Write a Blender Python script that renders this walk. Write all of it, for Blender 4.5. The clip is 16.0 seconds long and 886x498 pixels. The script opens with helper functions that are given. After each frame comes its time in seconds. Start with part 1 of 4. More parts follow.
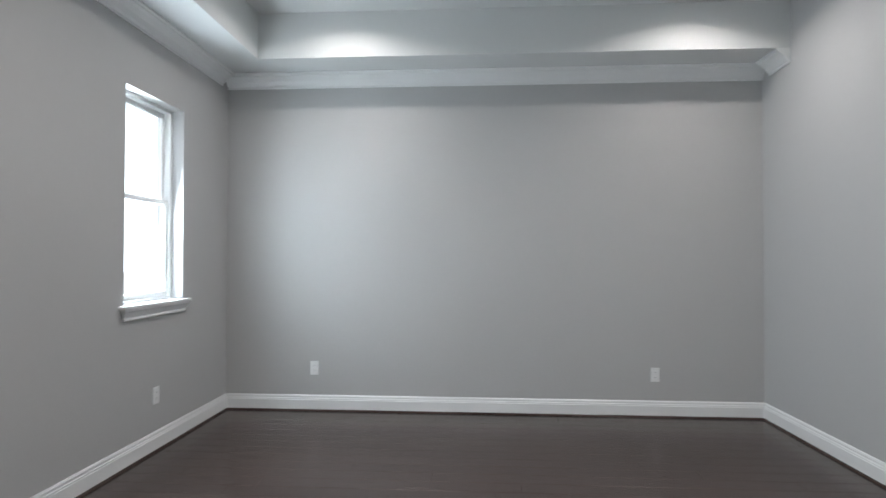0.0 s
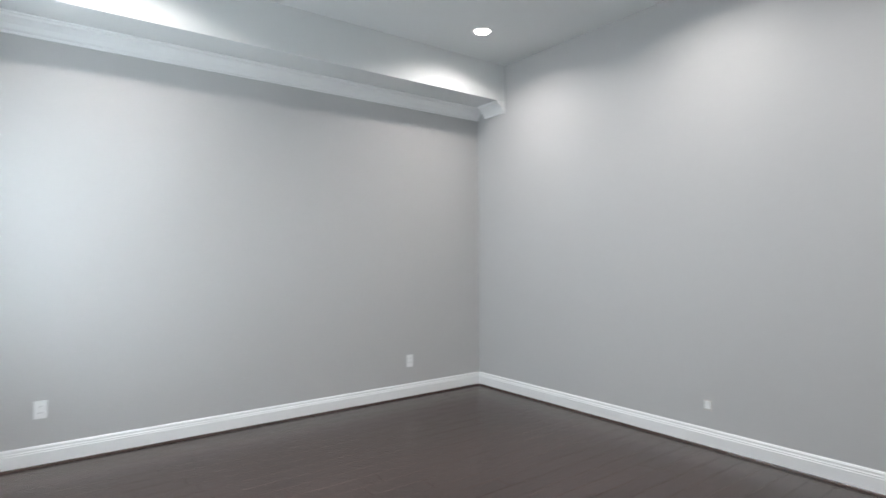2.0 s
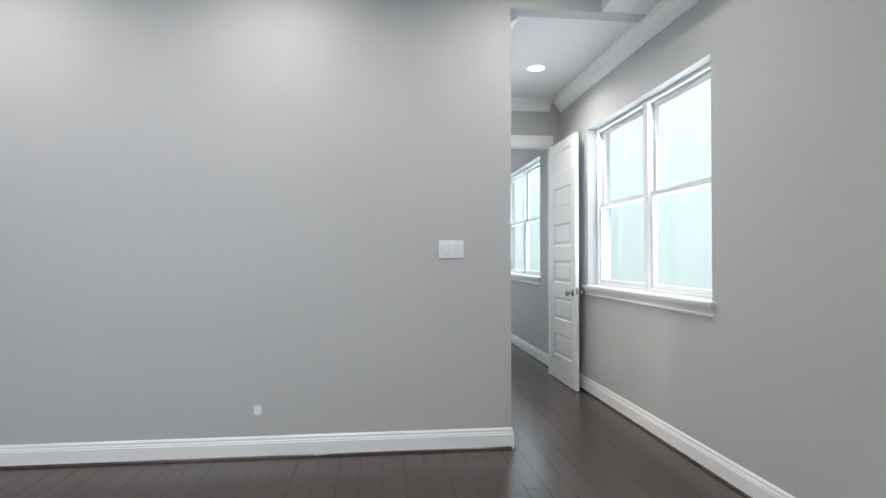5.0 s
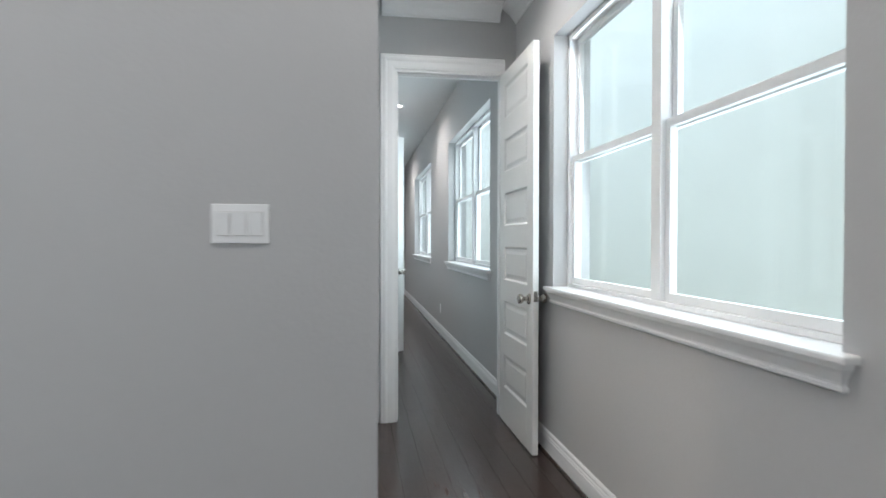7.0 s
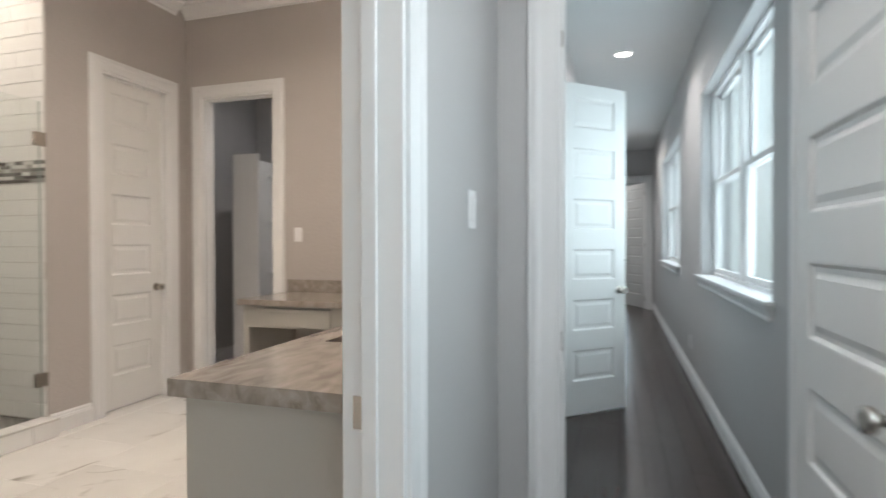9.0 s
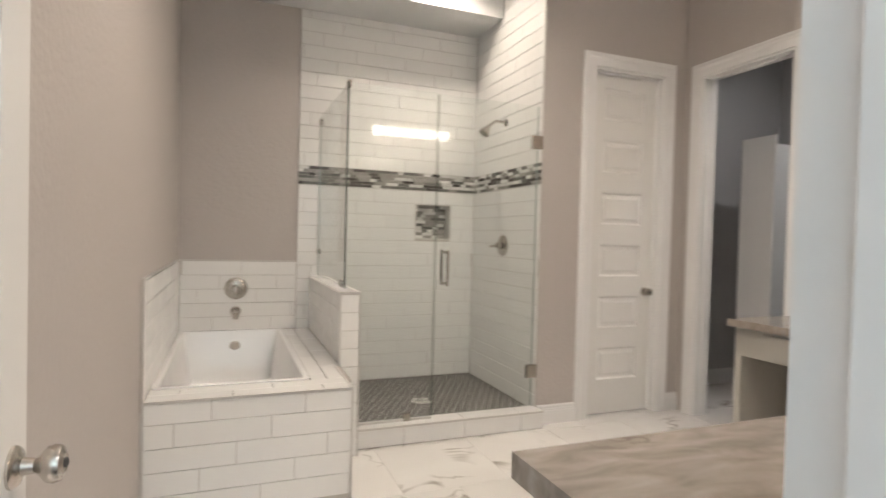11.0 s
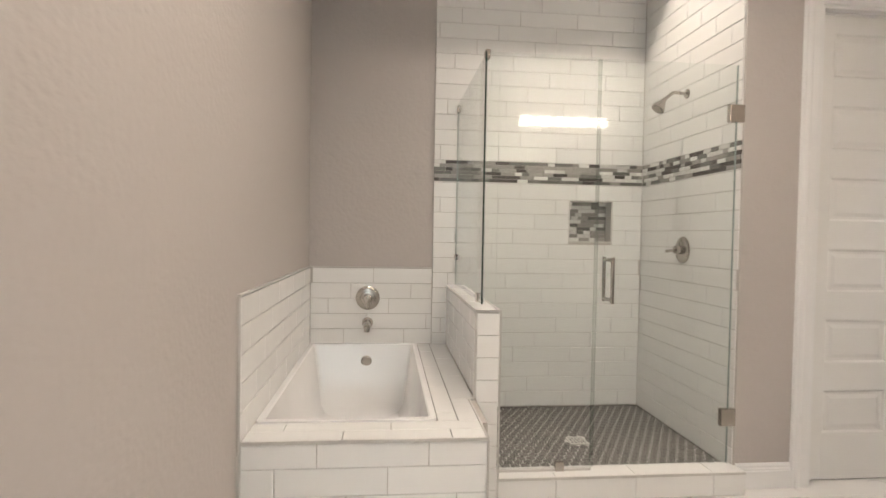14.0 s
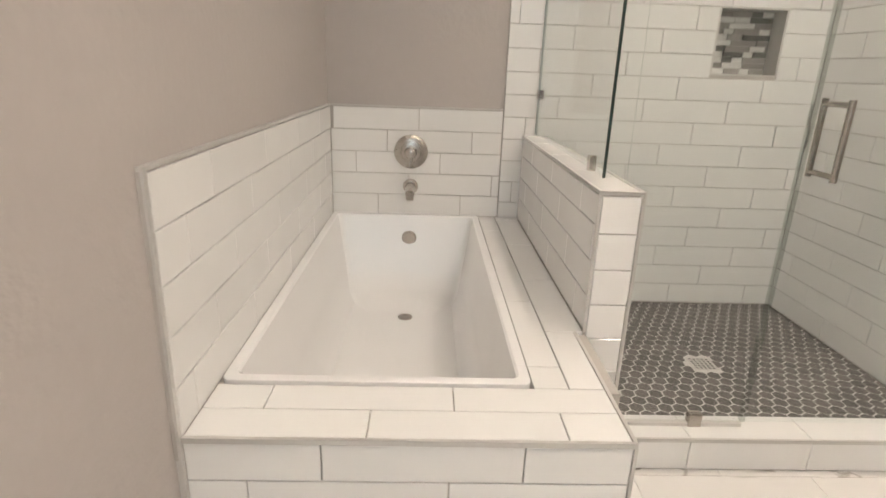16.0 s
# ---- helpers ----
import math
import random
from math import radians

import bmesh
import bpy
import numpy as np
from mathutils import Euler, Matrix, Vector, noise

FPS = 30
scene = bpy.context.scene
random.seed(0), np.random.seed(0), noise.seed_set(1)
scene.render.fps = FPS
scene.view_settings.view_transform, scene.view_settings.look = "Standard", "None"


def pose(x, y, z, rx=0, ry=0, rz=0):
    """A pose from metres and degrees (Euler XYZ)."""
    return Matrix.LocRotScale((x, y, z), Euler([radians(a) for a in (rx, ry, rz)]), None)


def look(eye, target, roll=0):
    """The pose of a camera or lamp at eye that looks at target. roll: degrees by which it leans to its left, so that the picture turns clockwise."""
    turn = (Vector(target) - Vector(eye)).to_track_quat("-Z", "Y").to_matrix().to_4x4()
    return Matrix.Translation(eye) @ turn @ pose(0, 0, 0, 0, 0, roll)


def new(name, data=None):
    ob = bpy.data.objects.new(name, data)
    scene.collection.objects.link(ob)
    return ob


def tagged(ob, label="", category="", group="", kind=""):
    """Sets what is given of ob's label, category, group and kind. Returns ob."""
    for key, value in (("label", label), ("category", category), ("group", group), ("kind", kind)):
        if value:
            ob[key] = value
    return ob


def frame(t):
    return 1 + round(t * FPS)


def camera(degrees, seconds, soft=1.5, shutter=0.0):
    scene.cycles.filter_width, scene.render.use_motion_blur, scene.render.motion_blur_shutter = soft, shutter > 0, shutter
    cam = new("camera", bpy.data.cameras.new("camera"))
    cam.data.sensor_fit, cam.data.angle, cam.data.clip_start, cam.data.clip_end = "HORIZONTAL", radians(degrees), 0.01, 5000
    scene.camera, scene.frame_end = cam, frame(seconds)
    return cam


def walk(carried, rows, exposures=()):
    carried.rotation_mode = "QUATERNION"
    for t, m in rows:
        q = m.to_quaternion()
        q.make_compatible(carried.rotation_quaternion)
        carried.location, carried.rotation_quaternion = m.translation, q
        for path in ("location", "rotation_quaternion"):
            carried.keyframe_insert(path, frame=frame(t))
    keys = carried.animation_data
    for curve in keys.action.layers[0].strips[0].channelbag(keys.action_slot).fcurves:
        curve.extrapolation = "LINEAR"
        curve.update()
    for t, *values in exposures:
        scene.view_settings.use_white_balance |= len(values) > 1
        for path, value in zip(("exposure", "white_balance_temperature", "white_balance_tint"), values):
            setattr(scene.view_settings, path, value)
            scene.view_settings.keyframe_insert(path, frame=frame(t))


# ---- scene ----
cam = camera(77.5, 16.0, shutter=0.5)
PATH = [
    (0, (0.687, 0.467, 1.287), (0.561, 2.463, 1.322), 0.1),
    (0.5, (0.25, 0.411, 1.304), (0.465, 2.399, 1.339), -0.0),
    (1, (-0.068, 0.432, 1.326), (0.441, 2.366, 1.354), -0.3),
    (1.5, (-0.415, 0.556, 1.29), (0.409, 2.377, 1.337), -0.4),
    (2, (-0.758, 0.702, 1.321), (0.443, 2.302, 1.351), -0.3),
    (2.5, (-0.923, 1.017, 1.34), (0.541, 2.379, 1.359), -0.4),
    (3, (-0.981, 1.286, 1.354), (0.677, 2.403, 1.365), -0.3),
    (3.5, (-1.037, 1.577, 1.335), (0.797, 2.374, 1.345), -0.2),
    (4, (-1.012, 1.808, 1.257), (0.945, 2.221, 1.289), -0.0),
    (4.5, (-0.835, 1.896, 1.249), (1.164, 1.954, 1.284), 0.0),
    (5, (-0.561, 1.907, 1.243), (1.426, 1.682, 1.274), -0.0),
    (7.5, (1.835, 0.875, 1.246), (3.811, 0.567, 1.221), 0.1),
    (8, (2.310, 0.705, 1.272), (4.307, 0.590, 1.230), -0.2),
    (8.5, (2.741, 0.630, 1.268), (4.732, 0.812, 1.231), -0.4),
    (9, (3.138, 0.652, 1.270), (5.045, 1.254, 1.248), -0.1),
    (9.5, (3.360, 0.680, 1.270), (5.111, 1.646, 1.251), 0.2),
    (10, (3.514, 0.766, 1.267), (4.981, 2.125, 1.251), 0.7),
    (12.5, (4.058, 1.076, 1.316), (4.125, 3.074, 1.256), 1.1),
    (13, (4.04, 1.115, 1.312), (4.102, 3.114, 1.26), 1.0),
    (13.5, (3.983, 1.246, 1.321), (4.155, 3.238, 1.275), 1.0),
    (14, (4.001, 1.549, 1.302), (4.203, 3.538, 1.251), 1.0),
    (14.5, (4.028, 1.914, 1.309), (4.22, 3.902, 1.212), 1.2),
    (15, (3.981, 2.268, 1.289), (4.109, 4.252, 1.067), 1.4),
    (15.5, (3.947, 2.486, 1.272), (4.021, 4.43, 0.805), 1.8),
    (16, (3.956, 2.648, 1.247), (4.02, 4.549, 0.629), 2.0),
]
walk(cam, [(t, look(eye, target, roll)) for t, eye, target, roll in PATH],
     [(0, 0.45), (0.5, 0.6), (1.5, 0.85), (3.5, 0.97), (5, 0.77), (7.5, 0.3), (8.2, 0.15), (9, 0.35), (10, 0.4), (12.5, 0.43), (16, 0.57)])

# ---- world, sun, large lights ----
world = bpy.data.worlds.new("sky")
scene.world = world
world.use_nodes = True
wn = world.node_tree.nodes
sky = wn.new("ShaderNodeTexSky")
sky.sky_type, sky.sun_disc = "NISHITA", False
sky.sun_elevation, sky.sun_rotation = radians(59), radians(15)
world.node_tree.links.new(sky.outputs[0], wn["Background"].inputs[0])
wn["Background"].inputs[1].default_value = 0.15


def lamp(name, kind, power, color, m, size=0.1, size_y=None, spread=None):
    data = bpy.data.lights.new(name, kind)
    data.energy, data.color = power, color
    if kind == "AREA":
        data.shape, data.size = ("RECTANGLE", size) if size_y else ("DISK", size)
        if size_y:
            data.size_y = size_y
        if spread:
            data.spread = radians(spread)
    elif kind == "SUN":
        data.angle = radians(size)
    else:
        data.shadow_soft_size = size
    ob = new(name, data)
    ob.matrix_world = m
    return ob


lamp("sun", "SUN", 2.8, (1, 0.97, 0.93), look((0, 0, 0), (-0.16, -0.58, -1.0)), 10)
DAY = (0.77, 0.91, 1.0)
lamp("daylight_south", "AREA", 17, DAY, pose(3.4, -0.2, 1.72, 82, 0, 0), 1.85, 1.4)
lamp("daylight_west", "AREA", 38, DAY, pose(-1.645, 4.035, 1.68, 78, 0, -108), 0.6, 1.3)
lamp("daylight_hall", "AREA", 21, DAY, pose(6.95, -0.2, 1.72, 90, 0, 0), 2.0, 1.35)
lamp("daylight_hall_far", "AREA", 21, DAY, pose(10.9, -0.2, 1.72, 90, 0, 0), 2.2, 1.35)
# Fill lamp added in the far room's invented window to brighten the hall's end.
lamp("far_room_fill", "AREA", 14, DAY, pose(17.18, 0.55, 1.5, 90, 0, 90), 0.6, 1.7)
COOL, WARM = (1.0, 0.965, 0.945), (1.0, 0.855, 0.72)
BED_LAMPS = [(x, y) for x in (-0.3, 2.26) for y in (0.95, 2.55, 4.16)]
BATH_LAMPS = [(5.25, 4.6), (5.5, 2.7), (4.2, 2.7)]

# ---- materials ----


def material(name, color, rough=0.5, metal=0.0, vary=0.06, scale=3.0, bump=0.0, bump_scale=200.0, piece=0.0, spec=0.5):
    """Paint-like surface with broad and fine variation, bump, and a shade of its own for each piece."""
    mat = bpy.data.materials.new(name)
    mat.use_nodes = True
    n, link = mat.node_tree.nodes, mat.node_tree.links.new
    b = n["Principled BSDF"]
    b.inputs["Roughness"].default_value, b.inputs["Metallic"].default_value = rough, metal
    b.inputs["Specular IOR Level"].default_value = spec
    geo = n.new("ShaderNodeNewGeometry")
    big, fine = n.new("ShaderNodeTexNoise"), n.new("ShaderNodeTexNoise")
    big.inputs["Scale"].default_value, fine.inputs["Scale"].default_value = scale, scale * 23
    big.inputs["Detail"].default_value, fine.inputs["Detail"].default_value = 4, 3
    add = n.new("ShaderNodeMath")
    add.operation = "ADD"
    half = n.new("ShaderNodeMath")
    half.operation, half.inputs[1].default_value = "MULTIPLY", 0.5
    for tex in (big, fine):
        link(geo.outputs["Position"], tex.inputs["Vector"])
    link(fine.outputs["Fac"], half.inputs[0])
    link(big.outputs["Fac"], add.inputs[0])
    link(half.outputs[0], add.inputs[1])
    ramp = n.new("ShaderNodeMapRange")
    ramp.inputs["From Min"].default_value, ramp.inputs["From Max"].default_value = 0.35, 1.15
    ramp.inputs["To Min"].default_value, ramp.inputs["To Max"].default_value = 1 - vary, 1 + vary
    link(add.outputs[0], ramp.inputs["Value"])
    value = ramp.outputs["Result"]
    if piece:
        info = n.new("ShaderNodeObjectInfo")
        mul = n.new("ShaderNodeMapRange")
        mul.inputs["To Min"].default_value, mul.inputs["To Max"].default_value = 1 - piece, 1 + piece
        link(info.outputs["Random"], mul.inputs["Value"])
        m2 = n.new("ShaderNodeMath")
        m2.operation = "MULTIPLY"
        link(value, m2.inputs[0])
        link(mul.outputs["Result"], m2.inputs[1])
        value = m2.outputs[0]
    mixc = n.new("ShaderNodeVectorMath")
    mixc.operation = "SCALE"
    mixc.inputs[0].default_value = color
    link(value, mixc.inputs["Scale"])
    link(mixc.outputs[0], b.inputs["Base Color"])
    rr = n.new("ShaderNodeMapRange")
    rr.inputs["To Min"].default_value, rr.inputs["To Max"].default_value = max(rough - 0.08, 0.02), min(rough + 0.08, 1)
    link(big.outputs["Fac"], rr.inputs["Value"])
    link(rr.outputs["Result"], b.inputs["Roughness"])
    if bump:
        t, bp = n.new("ShaderNodeTexNoise"), n.new("ShaderNodeBump")
        t.inputs["Scale"].default_value, t.inputs["Detail"].default_value = bump_scale, 3
        bp.inputs["Strength"].default_value, bp.inputs["Distance"].default_value = bump, 0.004
        link(geo.outputs["Position"], t.inputs["Vector"])
        link(t.outputs["Fac"], bp.inputs["Height"])
        link(bp.outputs["Normal"], b.inputs["Normal"])
    return mat


def streaked(name, dark, light, rough, stretch, scale, contrast, veins=None, vein_width=0.02, piece=0.0, bump=0.0):
    """Wood grain or stone: stretched noise between two colours, with thin veins where given."""
    mat = bpy.data.materials.new(name)
    mat.use_nodes = True
    n, link = mat.node_tree.nodes, mat.node_tree.links.new
    b = n["Principled BSDF"]
    b.inputs["Roughness"].default_value = rough
    geo, mp = n.new("ShaderNodeNewGeometry"), n.new("ShaderNodeMapping")
    mp.inputs["Scale"].default_value = stretch
    link(geo.outputs["Position"], mp.inputs["Vector"])
    info = n.new("ShaderNodeObjectInfo")
    off = n.new("ShaderNodeVectorMath")
    off.operation = "MULTIPLY_ADD"
    off.inputs[1].default_value = (7, 5, 3) if piece else (0, 0, 0)
    link(info.outputs["Random"], off.inputs[0])
    link(mp.outputs[0], off.inputs[2])
    t = n.new("ShaderNodeTexNoise")
    t.inputs["Scale"].default_value, t.inputs["Detail"].default_value = scale, 8
    t.inputs["Distortion"].default_value = 0.6
    link(off.outputs[0], t.inputs["Vector"])
    ramp = n.new("ShaderNodeValToRGB")
    ramp.color_ramp.elements[0].position, ramp.color_ramp.elements[1].position = 0.5 - contrast, 0.5 + contrast
    ramp.color_ramp.elements[0].color, ramp.color_ramp.elements[1].color = (*dark, 1), (*light, 1)
    link(t.outputs["Fac"], ramp.inputs["Fac"])
    out = ramp.outputs["Color"]
    if veins:
        v = n.new("ShaderNodeTexNoise")
        v.inputs["Scale"].default_value, v.inputs["Detail"].default_value = 1.7, 5
        v.inputs["Distortion"].default_value = 1.2
        link(off.outputs[0], v.inputs["Vector"])
        vr = n.new("ShaderNodeValToRGB")
        e = vr.color_ramp.elements
        e[0].position, e[0].color = 0.5 - vein_width, (0, 0, 0, 1)
        e[1].position, e[1].color = 0.5 + vein_width, (0, 0, 0, 1)
        mid = e.new(0.5)
        mid.color = (1, 1, 1, 1)
        link(v.outputs["Fac"], vr.inputs["Fac"])
        mask = n.new("ShaderNodeTexNoise")
        mask.inputs["Scale"].default_value = 2.3
        link(off.outputs[0], mask.inputs["Vector"])
        mr = n.new("ShaderNodeMapRange")
        mr.inputs["From Min"].default_value, mr.inputs["From Max"].default_value = 0.53, 0.66
        link(mask.outputs["Fac"], mr.inputs["Value"])
        mm = n.new("ShaderNodeMath")
        mm.operation = "MULTIPLY"
        link(vr.outputs["Color"], mm.inputs[0])
        link(mr.outputs["Result"], mm.inputs[1])
        mix = n.new("ShaderNodeMix")
        mix.data_type = "RGBA"
        mix.inputs["B"].default_value = (*veins, 1)
        link(mm.outputs[0], mix.inputs["Factor"])
        link(out, mix.inputs["A"])
        out = mix.outputs["Result"]
    if piece:
        hsv = n.new("ShaderNodeHueSaturation")
        mr2 = n.new("ShaderNodeMapRange")
        mr2.inputs["To Min"].default_value, mr2.inputs["To Max"].default_value = 1 - piece, 1 + piece
        link(info.outputs["Random"], mr2.inputs["Value"])
        link(mr2.outputs["Result"], hsv.inputs["Value"])
        link(out, hsv.inputs["Color"])
        out = hsv.outputs["Color"]
    link(out, b.inputs["Base Color"])
    if bump:
        bp = n.new("ShaderNodeBump")
        bp.inputs["Strength"].default_value, bp.inputs["Distance"].default_value = bump, 0.002
        link(t.outputs["Fac"], bp.inputs["Height"])
        link(bp.outputs["Normal"], b.inputs["Normal"])
    return mat


def glowing(name, color, strength):
    mat = bpy.data.materials.new(name)
    mat.use_nodes = True
    b = mat.node_tree.nodes["Principled BSDF"]
    b.inputs["Base Color"].default_value = (*color, 1)
    b.inputs["Emission Color"].default_value = (*color, 1)
    b.inputs["Emission Strength"].default_value = strength
    return mat


def clear(name, tint, rough=0.0):
    """Thin sheet glass: mostly see-through, with a mirror-like gloss that grows at grazing angles."""
    mat = bpy.data.materials.new(name)
    mat.use_nodes = True
    n, link = mat.node_tree.nodes, mat.node_tree.links.new
    see, gloss, mix, lw = (n.new("ShaderNode" + k) for k in ("BsdfTransparent", "BsdfGlossy", "MixShader", "LayerWeight"))
    lw.inputs["Blend"].default_value = 0.5
    fifth, fr = n.new("ShaderNodeMath"), n.new("ShaderNodeMath")
    fifth.operation, fifth.inputs[1].default_value = "POWER", 5.0
    fr.operation, fr.inputs[1].default_value, fr.inputs[2].default_value = "MULTIPLY_ADD", 0.6, 0.035
    link(lw.outputs["Facing"], fifth.inputs[0])
    link(fifth.outputs[0], fr.inputs[0])
    see.inputs[0].default_value = (*tint, 1)
    gloss.inputs["Roughness"].default_value = rough
    link(fr.outputs[0], mix.inputs[0])
    link(see.outputs[0], mix.inputs[1])
    link(gloss.outputs[0], mix.inputs[2])
    link(mix.outputs[0], n["Material Output"].inputs[0])
    return mat


PAINT = material("grey_wall_paint", (0.48, 0.475, 0.475), 0.6, vary=0.025, scale=1.3, bump=0.16, bump_scale=75)
BATH_PAINT = material("bath_wall_paint", (0.485, 0.45, 0.43), 0.6, vary=0.03, scale=1.5, bump=0.7, bump_scale=42)
CEIL = material("ceiling_paint", (0.68, 0.69, 0.69), 0.75, vary=0.02, scale=1.1, bump=0.1, bump_scale=90)
TRIM = material("white_trim_paint", (0.8, 0.8, 0.8), 0.33, vary=0.02, scale=4, bump=0.03, bump_scale=60)
DOORP = material("white_door_paint", (0.78, 0.775, 0.76), 0.38, vary=0.02, scale=4, bump=0.04, bump_scale=120)
PLATE = material("white_plastic", (0.82, 0.82, 0.82), 0.3, vary=0.01)
DARK = material("dark_slot", (0.05, 0.05, 0.05), 0.6)
WOOD = streaked("dark_oak_planks", (0.031, 0.0205, 0.0178), (0.068, 0.046, 0.04), 0.27, (1.3, 13, 1), 3.0, 0.28, piece=0.16, bump=0.15)
SUB = material("subfloor", (0.02, 0.016, 0.014), 0.8)
MARBLE = streaked("marble_tile", (0.7, 0.68, 0.66), (0.82, 0.81, 0.79), 0.12, (1, 1, 1), 1.5, 0.3, (0.25, 0.22, 0.19), 0.02, piece=0.05)
GROUT = material("grey_grout", (0.5, 0.475, 0.45), 0.8, bump=0.2)
LIGHT_GROUT = material("pale_grout", (0.68, 0.66, 0.64), 0.8)
TILE = material("white_glazed_tile", (0.8, 0.8, 0.79), 0.15, vary=0.015, scale=6, piece=0.02)
TUBW = material("white_acrylic", (0.83, 0.83, 0.83), 0.14, vary=0.01)
EDGE = material("grey_metal_trim", (0.6, 0.59, 0.57), 0.35, metal=0.35)
NICKEL = material("brushed_nickel", (0.5, 0.465, 0.425), 0.25, metal=1.0, vary=0.05, scale=20)
HEX = material("charcoal_hex_tile", (0.1, 0.091, 0.085), 0.4, vary=0.35, scale=9, piece=0.25)
MOSAIC = [material("mosaic_" + k, c, r, vary=0.12, scale=25, piece=0.15) for k, c, r in (
    ("dark", (0.085, 0.078, 0.072), 0.15), ("slate", (0.17, 0.17, 0.16), 0.2), ("grey", (0.33, 0.32, 0.3), 0.2), ("pale", (0.68, 0.68, 0.66), 0.2))]
GRANITE = streaked("veined_granite", (0.215, 0.185, 0.16), (0.4, 0.365, 0.33), 0.1, (1.0, 2.8, 2.4), 8, 0.22, (0.13, 0.095, 0.075), 0.02)
CABINET = material("grey_cabinet_paint", (0.42, 0.41, 0.38), 0.4, vary=0.02)
GLASS = clear("window_glass", (0.97, 0.99, 0.99))
SHOWER_GLASS = clear("shower_glass", (0.97, 0.985, 0.98))
GLASS_EDGE = material("dark_glass_edge", (0.03, 0.05, 0.045), 0.1)
PALE_EDGE = material("pale_glass_edge", (0.3, 0.36, 0.34), 0.15)
LENS = glowing("lamp_lens", (1.0, 0.95, 0.9), 14)
WARM_LENS = glowing("bath_lamp_lens", (1.0, 0.9, 0.78), 14)
SHADE = glowing("frosted_shade", (1.0, 0.87, 0.73), 21)
STUCCO = material("pale_stucco", (0.58, 0.66, 0.645), 0.85, vary=0.05, scale=1.2, bump=0.4, bump_scale=30)
SOIL = material("pale_ground", (0.5, 0.49, 0.46), 0.9, vary=0.2, scale=0.7)

# ---- building blocks ----


def box(bm, x0, x1, y0, y1, z0, z1, bevel=0.0):
    r = bmesh.ops.create_cube(bm, size=1, matrix=Matrix.Translation(((x0 + x1) / 2, (y0 + y1) / 2, (z0 + z1) / 2))
                              @ Matrix.Diagonal((abs(x1 - x0), abs(y1 - y0), abs(z1 - z0), 1)))
    if bevel:
        edges = list({e for v in r["verts"] for e in v.link_edges})
        bmesh.ops.bevel(bm, geom=edges, offset=bevel, segments=2, affect="EDGES", profile=0.6)
    return bm


def made(*a, bevel=0.0):
    return box(bmesh.new(), *a, bevel=bevel)


def round_bar(bm, p, q, r0, r1=None, segments=20):
    p, q = Vector(p), Vector(q)
    m = Matrix.Translation((p + q) / 2) @ (q - p).to_track_quat("Z", "Y").to_matrix().to_4x4()
    bmesh.ops.create_cone(bm, cap_ends=True, segments=segments, radius1=r0, radius2=r0 if r1 is None else r1, depth=(q - p).length, matrix=m)
    return bm


def lathe(bm, m, profile, segments=24):
    """A turned shape: profile of (radius, height) along the local z of m."""
    rings = []
    for r, h in profile:
        rings.append([bm.verts.new(m @ Vector((r * math.cos(2 * math.pi * k / segments), r * math.sin(2 * math.pi * k / segments), h))) for k in range(segments)])
    for a, b in zip(rings, rings[1:]):
        for k in range(segments):
            bm.faces.new((a[k], a[(k + 1) % segments], b[(k + 1) % segments], b[k]))
    for ring, flip in ((rings[0], True), (rings[-1], False)):
        bm.faces.new(ring[::-1] if flip else ring)
    return bm


def extrude_profile(bm, points, start, along, length, out):
    """A moulding: points of (out, up) swept along a straight line."""
    along, out = Vector(along), Vector(out)
    rows = []
    for d in (0, length):
        rows.append([bm.verts.new(Vector(start) + along * d + out * o + Vector((0, 0, u))) for o, u in points])
    a, b = rows
    n = len(points)
    for k in range(n):
        bm.faces.new((a[k], a[(k + 1) % n], b[(k + 1) % n], b[k]))
    bm.faces.new(a[::-1])
    bm.faces.new(b)
    bmesh.ops.recalc_face_normals(bm, faces=bm.faces)
    return bm


def mesh_from(name, bm, mat, smooth=False):
    me = bpy.data.meshes.new(name)
    bmesh.ops.recalc_face_normals(bm, faces=bm.faces)
    if smooth:
        for f in bm.faces:
            f.smooth = True
        for e in bm.edges:
            if len(e.link_faces) == 2 and e.calc_face_angle() > 0.6:
                e.smooth = False
    bm.to_mesh(me)
    bm.free()
    me.materials.append(mat)
    return me


def part(name, bm, mat, parent=None, label="", smooth=False):
    ob = new(name, mesh_from(name, bm, mat, smooth))
    ob.parent = parent
    return tagged(ob, label)


def thing(name, label, category, group="", at=(0, 0, 0), turn=0):
    ob = new(name)
    ob.matrix_world = pose(*at, 0, 0, turn)
    return tagged(ob, label, category, group)


def structure(name, bm, mat, label, category):
    return tagged(part(name, bm, mat), label, category, kind="structure")


def wall_with_holes(axis, across, u0, u1, z0, z1, holes):
    """A wall along an axis ('x' or 'y'), its two faces at across, with holes of (u0, u1, z0, z1) right through it."""
    bm = bmesh.new()
    us = sorted({u0, u1, *(h[0] for h in holes), *(h[1] for h in holes)})
    for a, b in zip(us, us[1:]):
        spans, z = [], z0
        for h in sorted((h for h in holes if h[0] <= a and h[1] >= b), key=lambda h: h[2]):
            if h[2] > z:
                spans.append((z, h[2]))
            z = h[3]
        if z < z1:
            spans.append((z, z1))
        for s, e in spans:
            if axis == "x":
                box(bm, a, b, *across, s, e)
            else:
                box(bm, *across, a, b, s, e)
    return bm


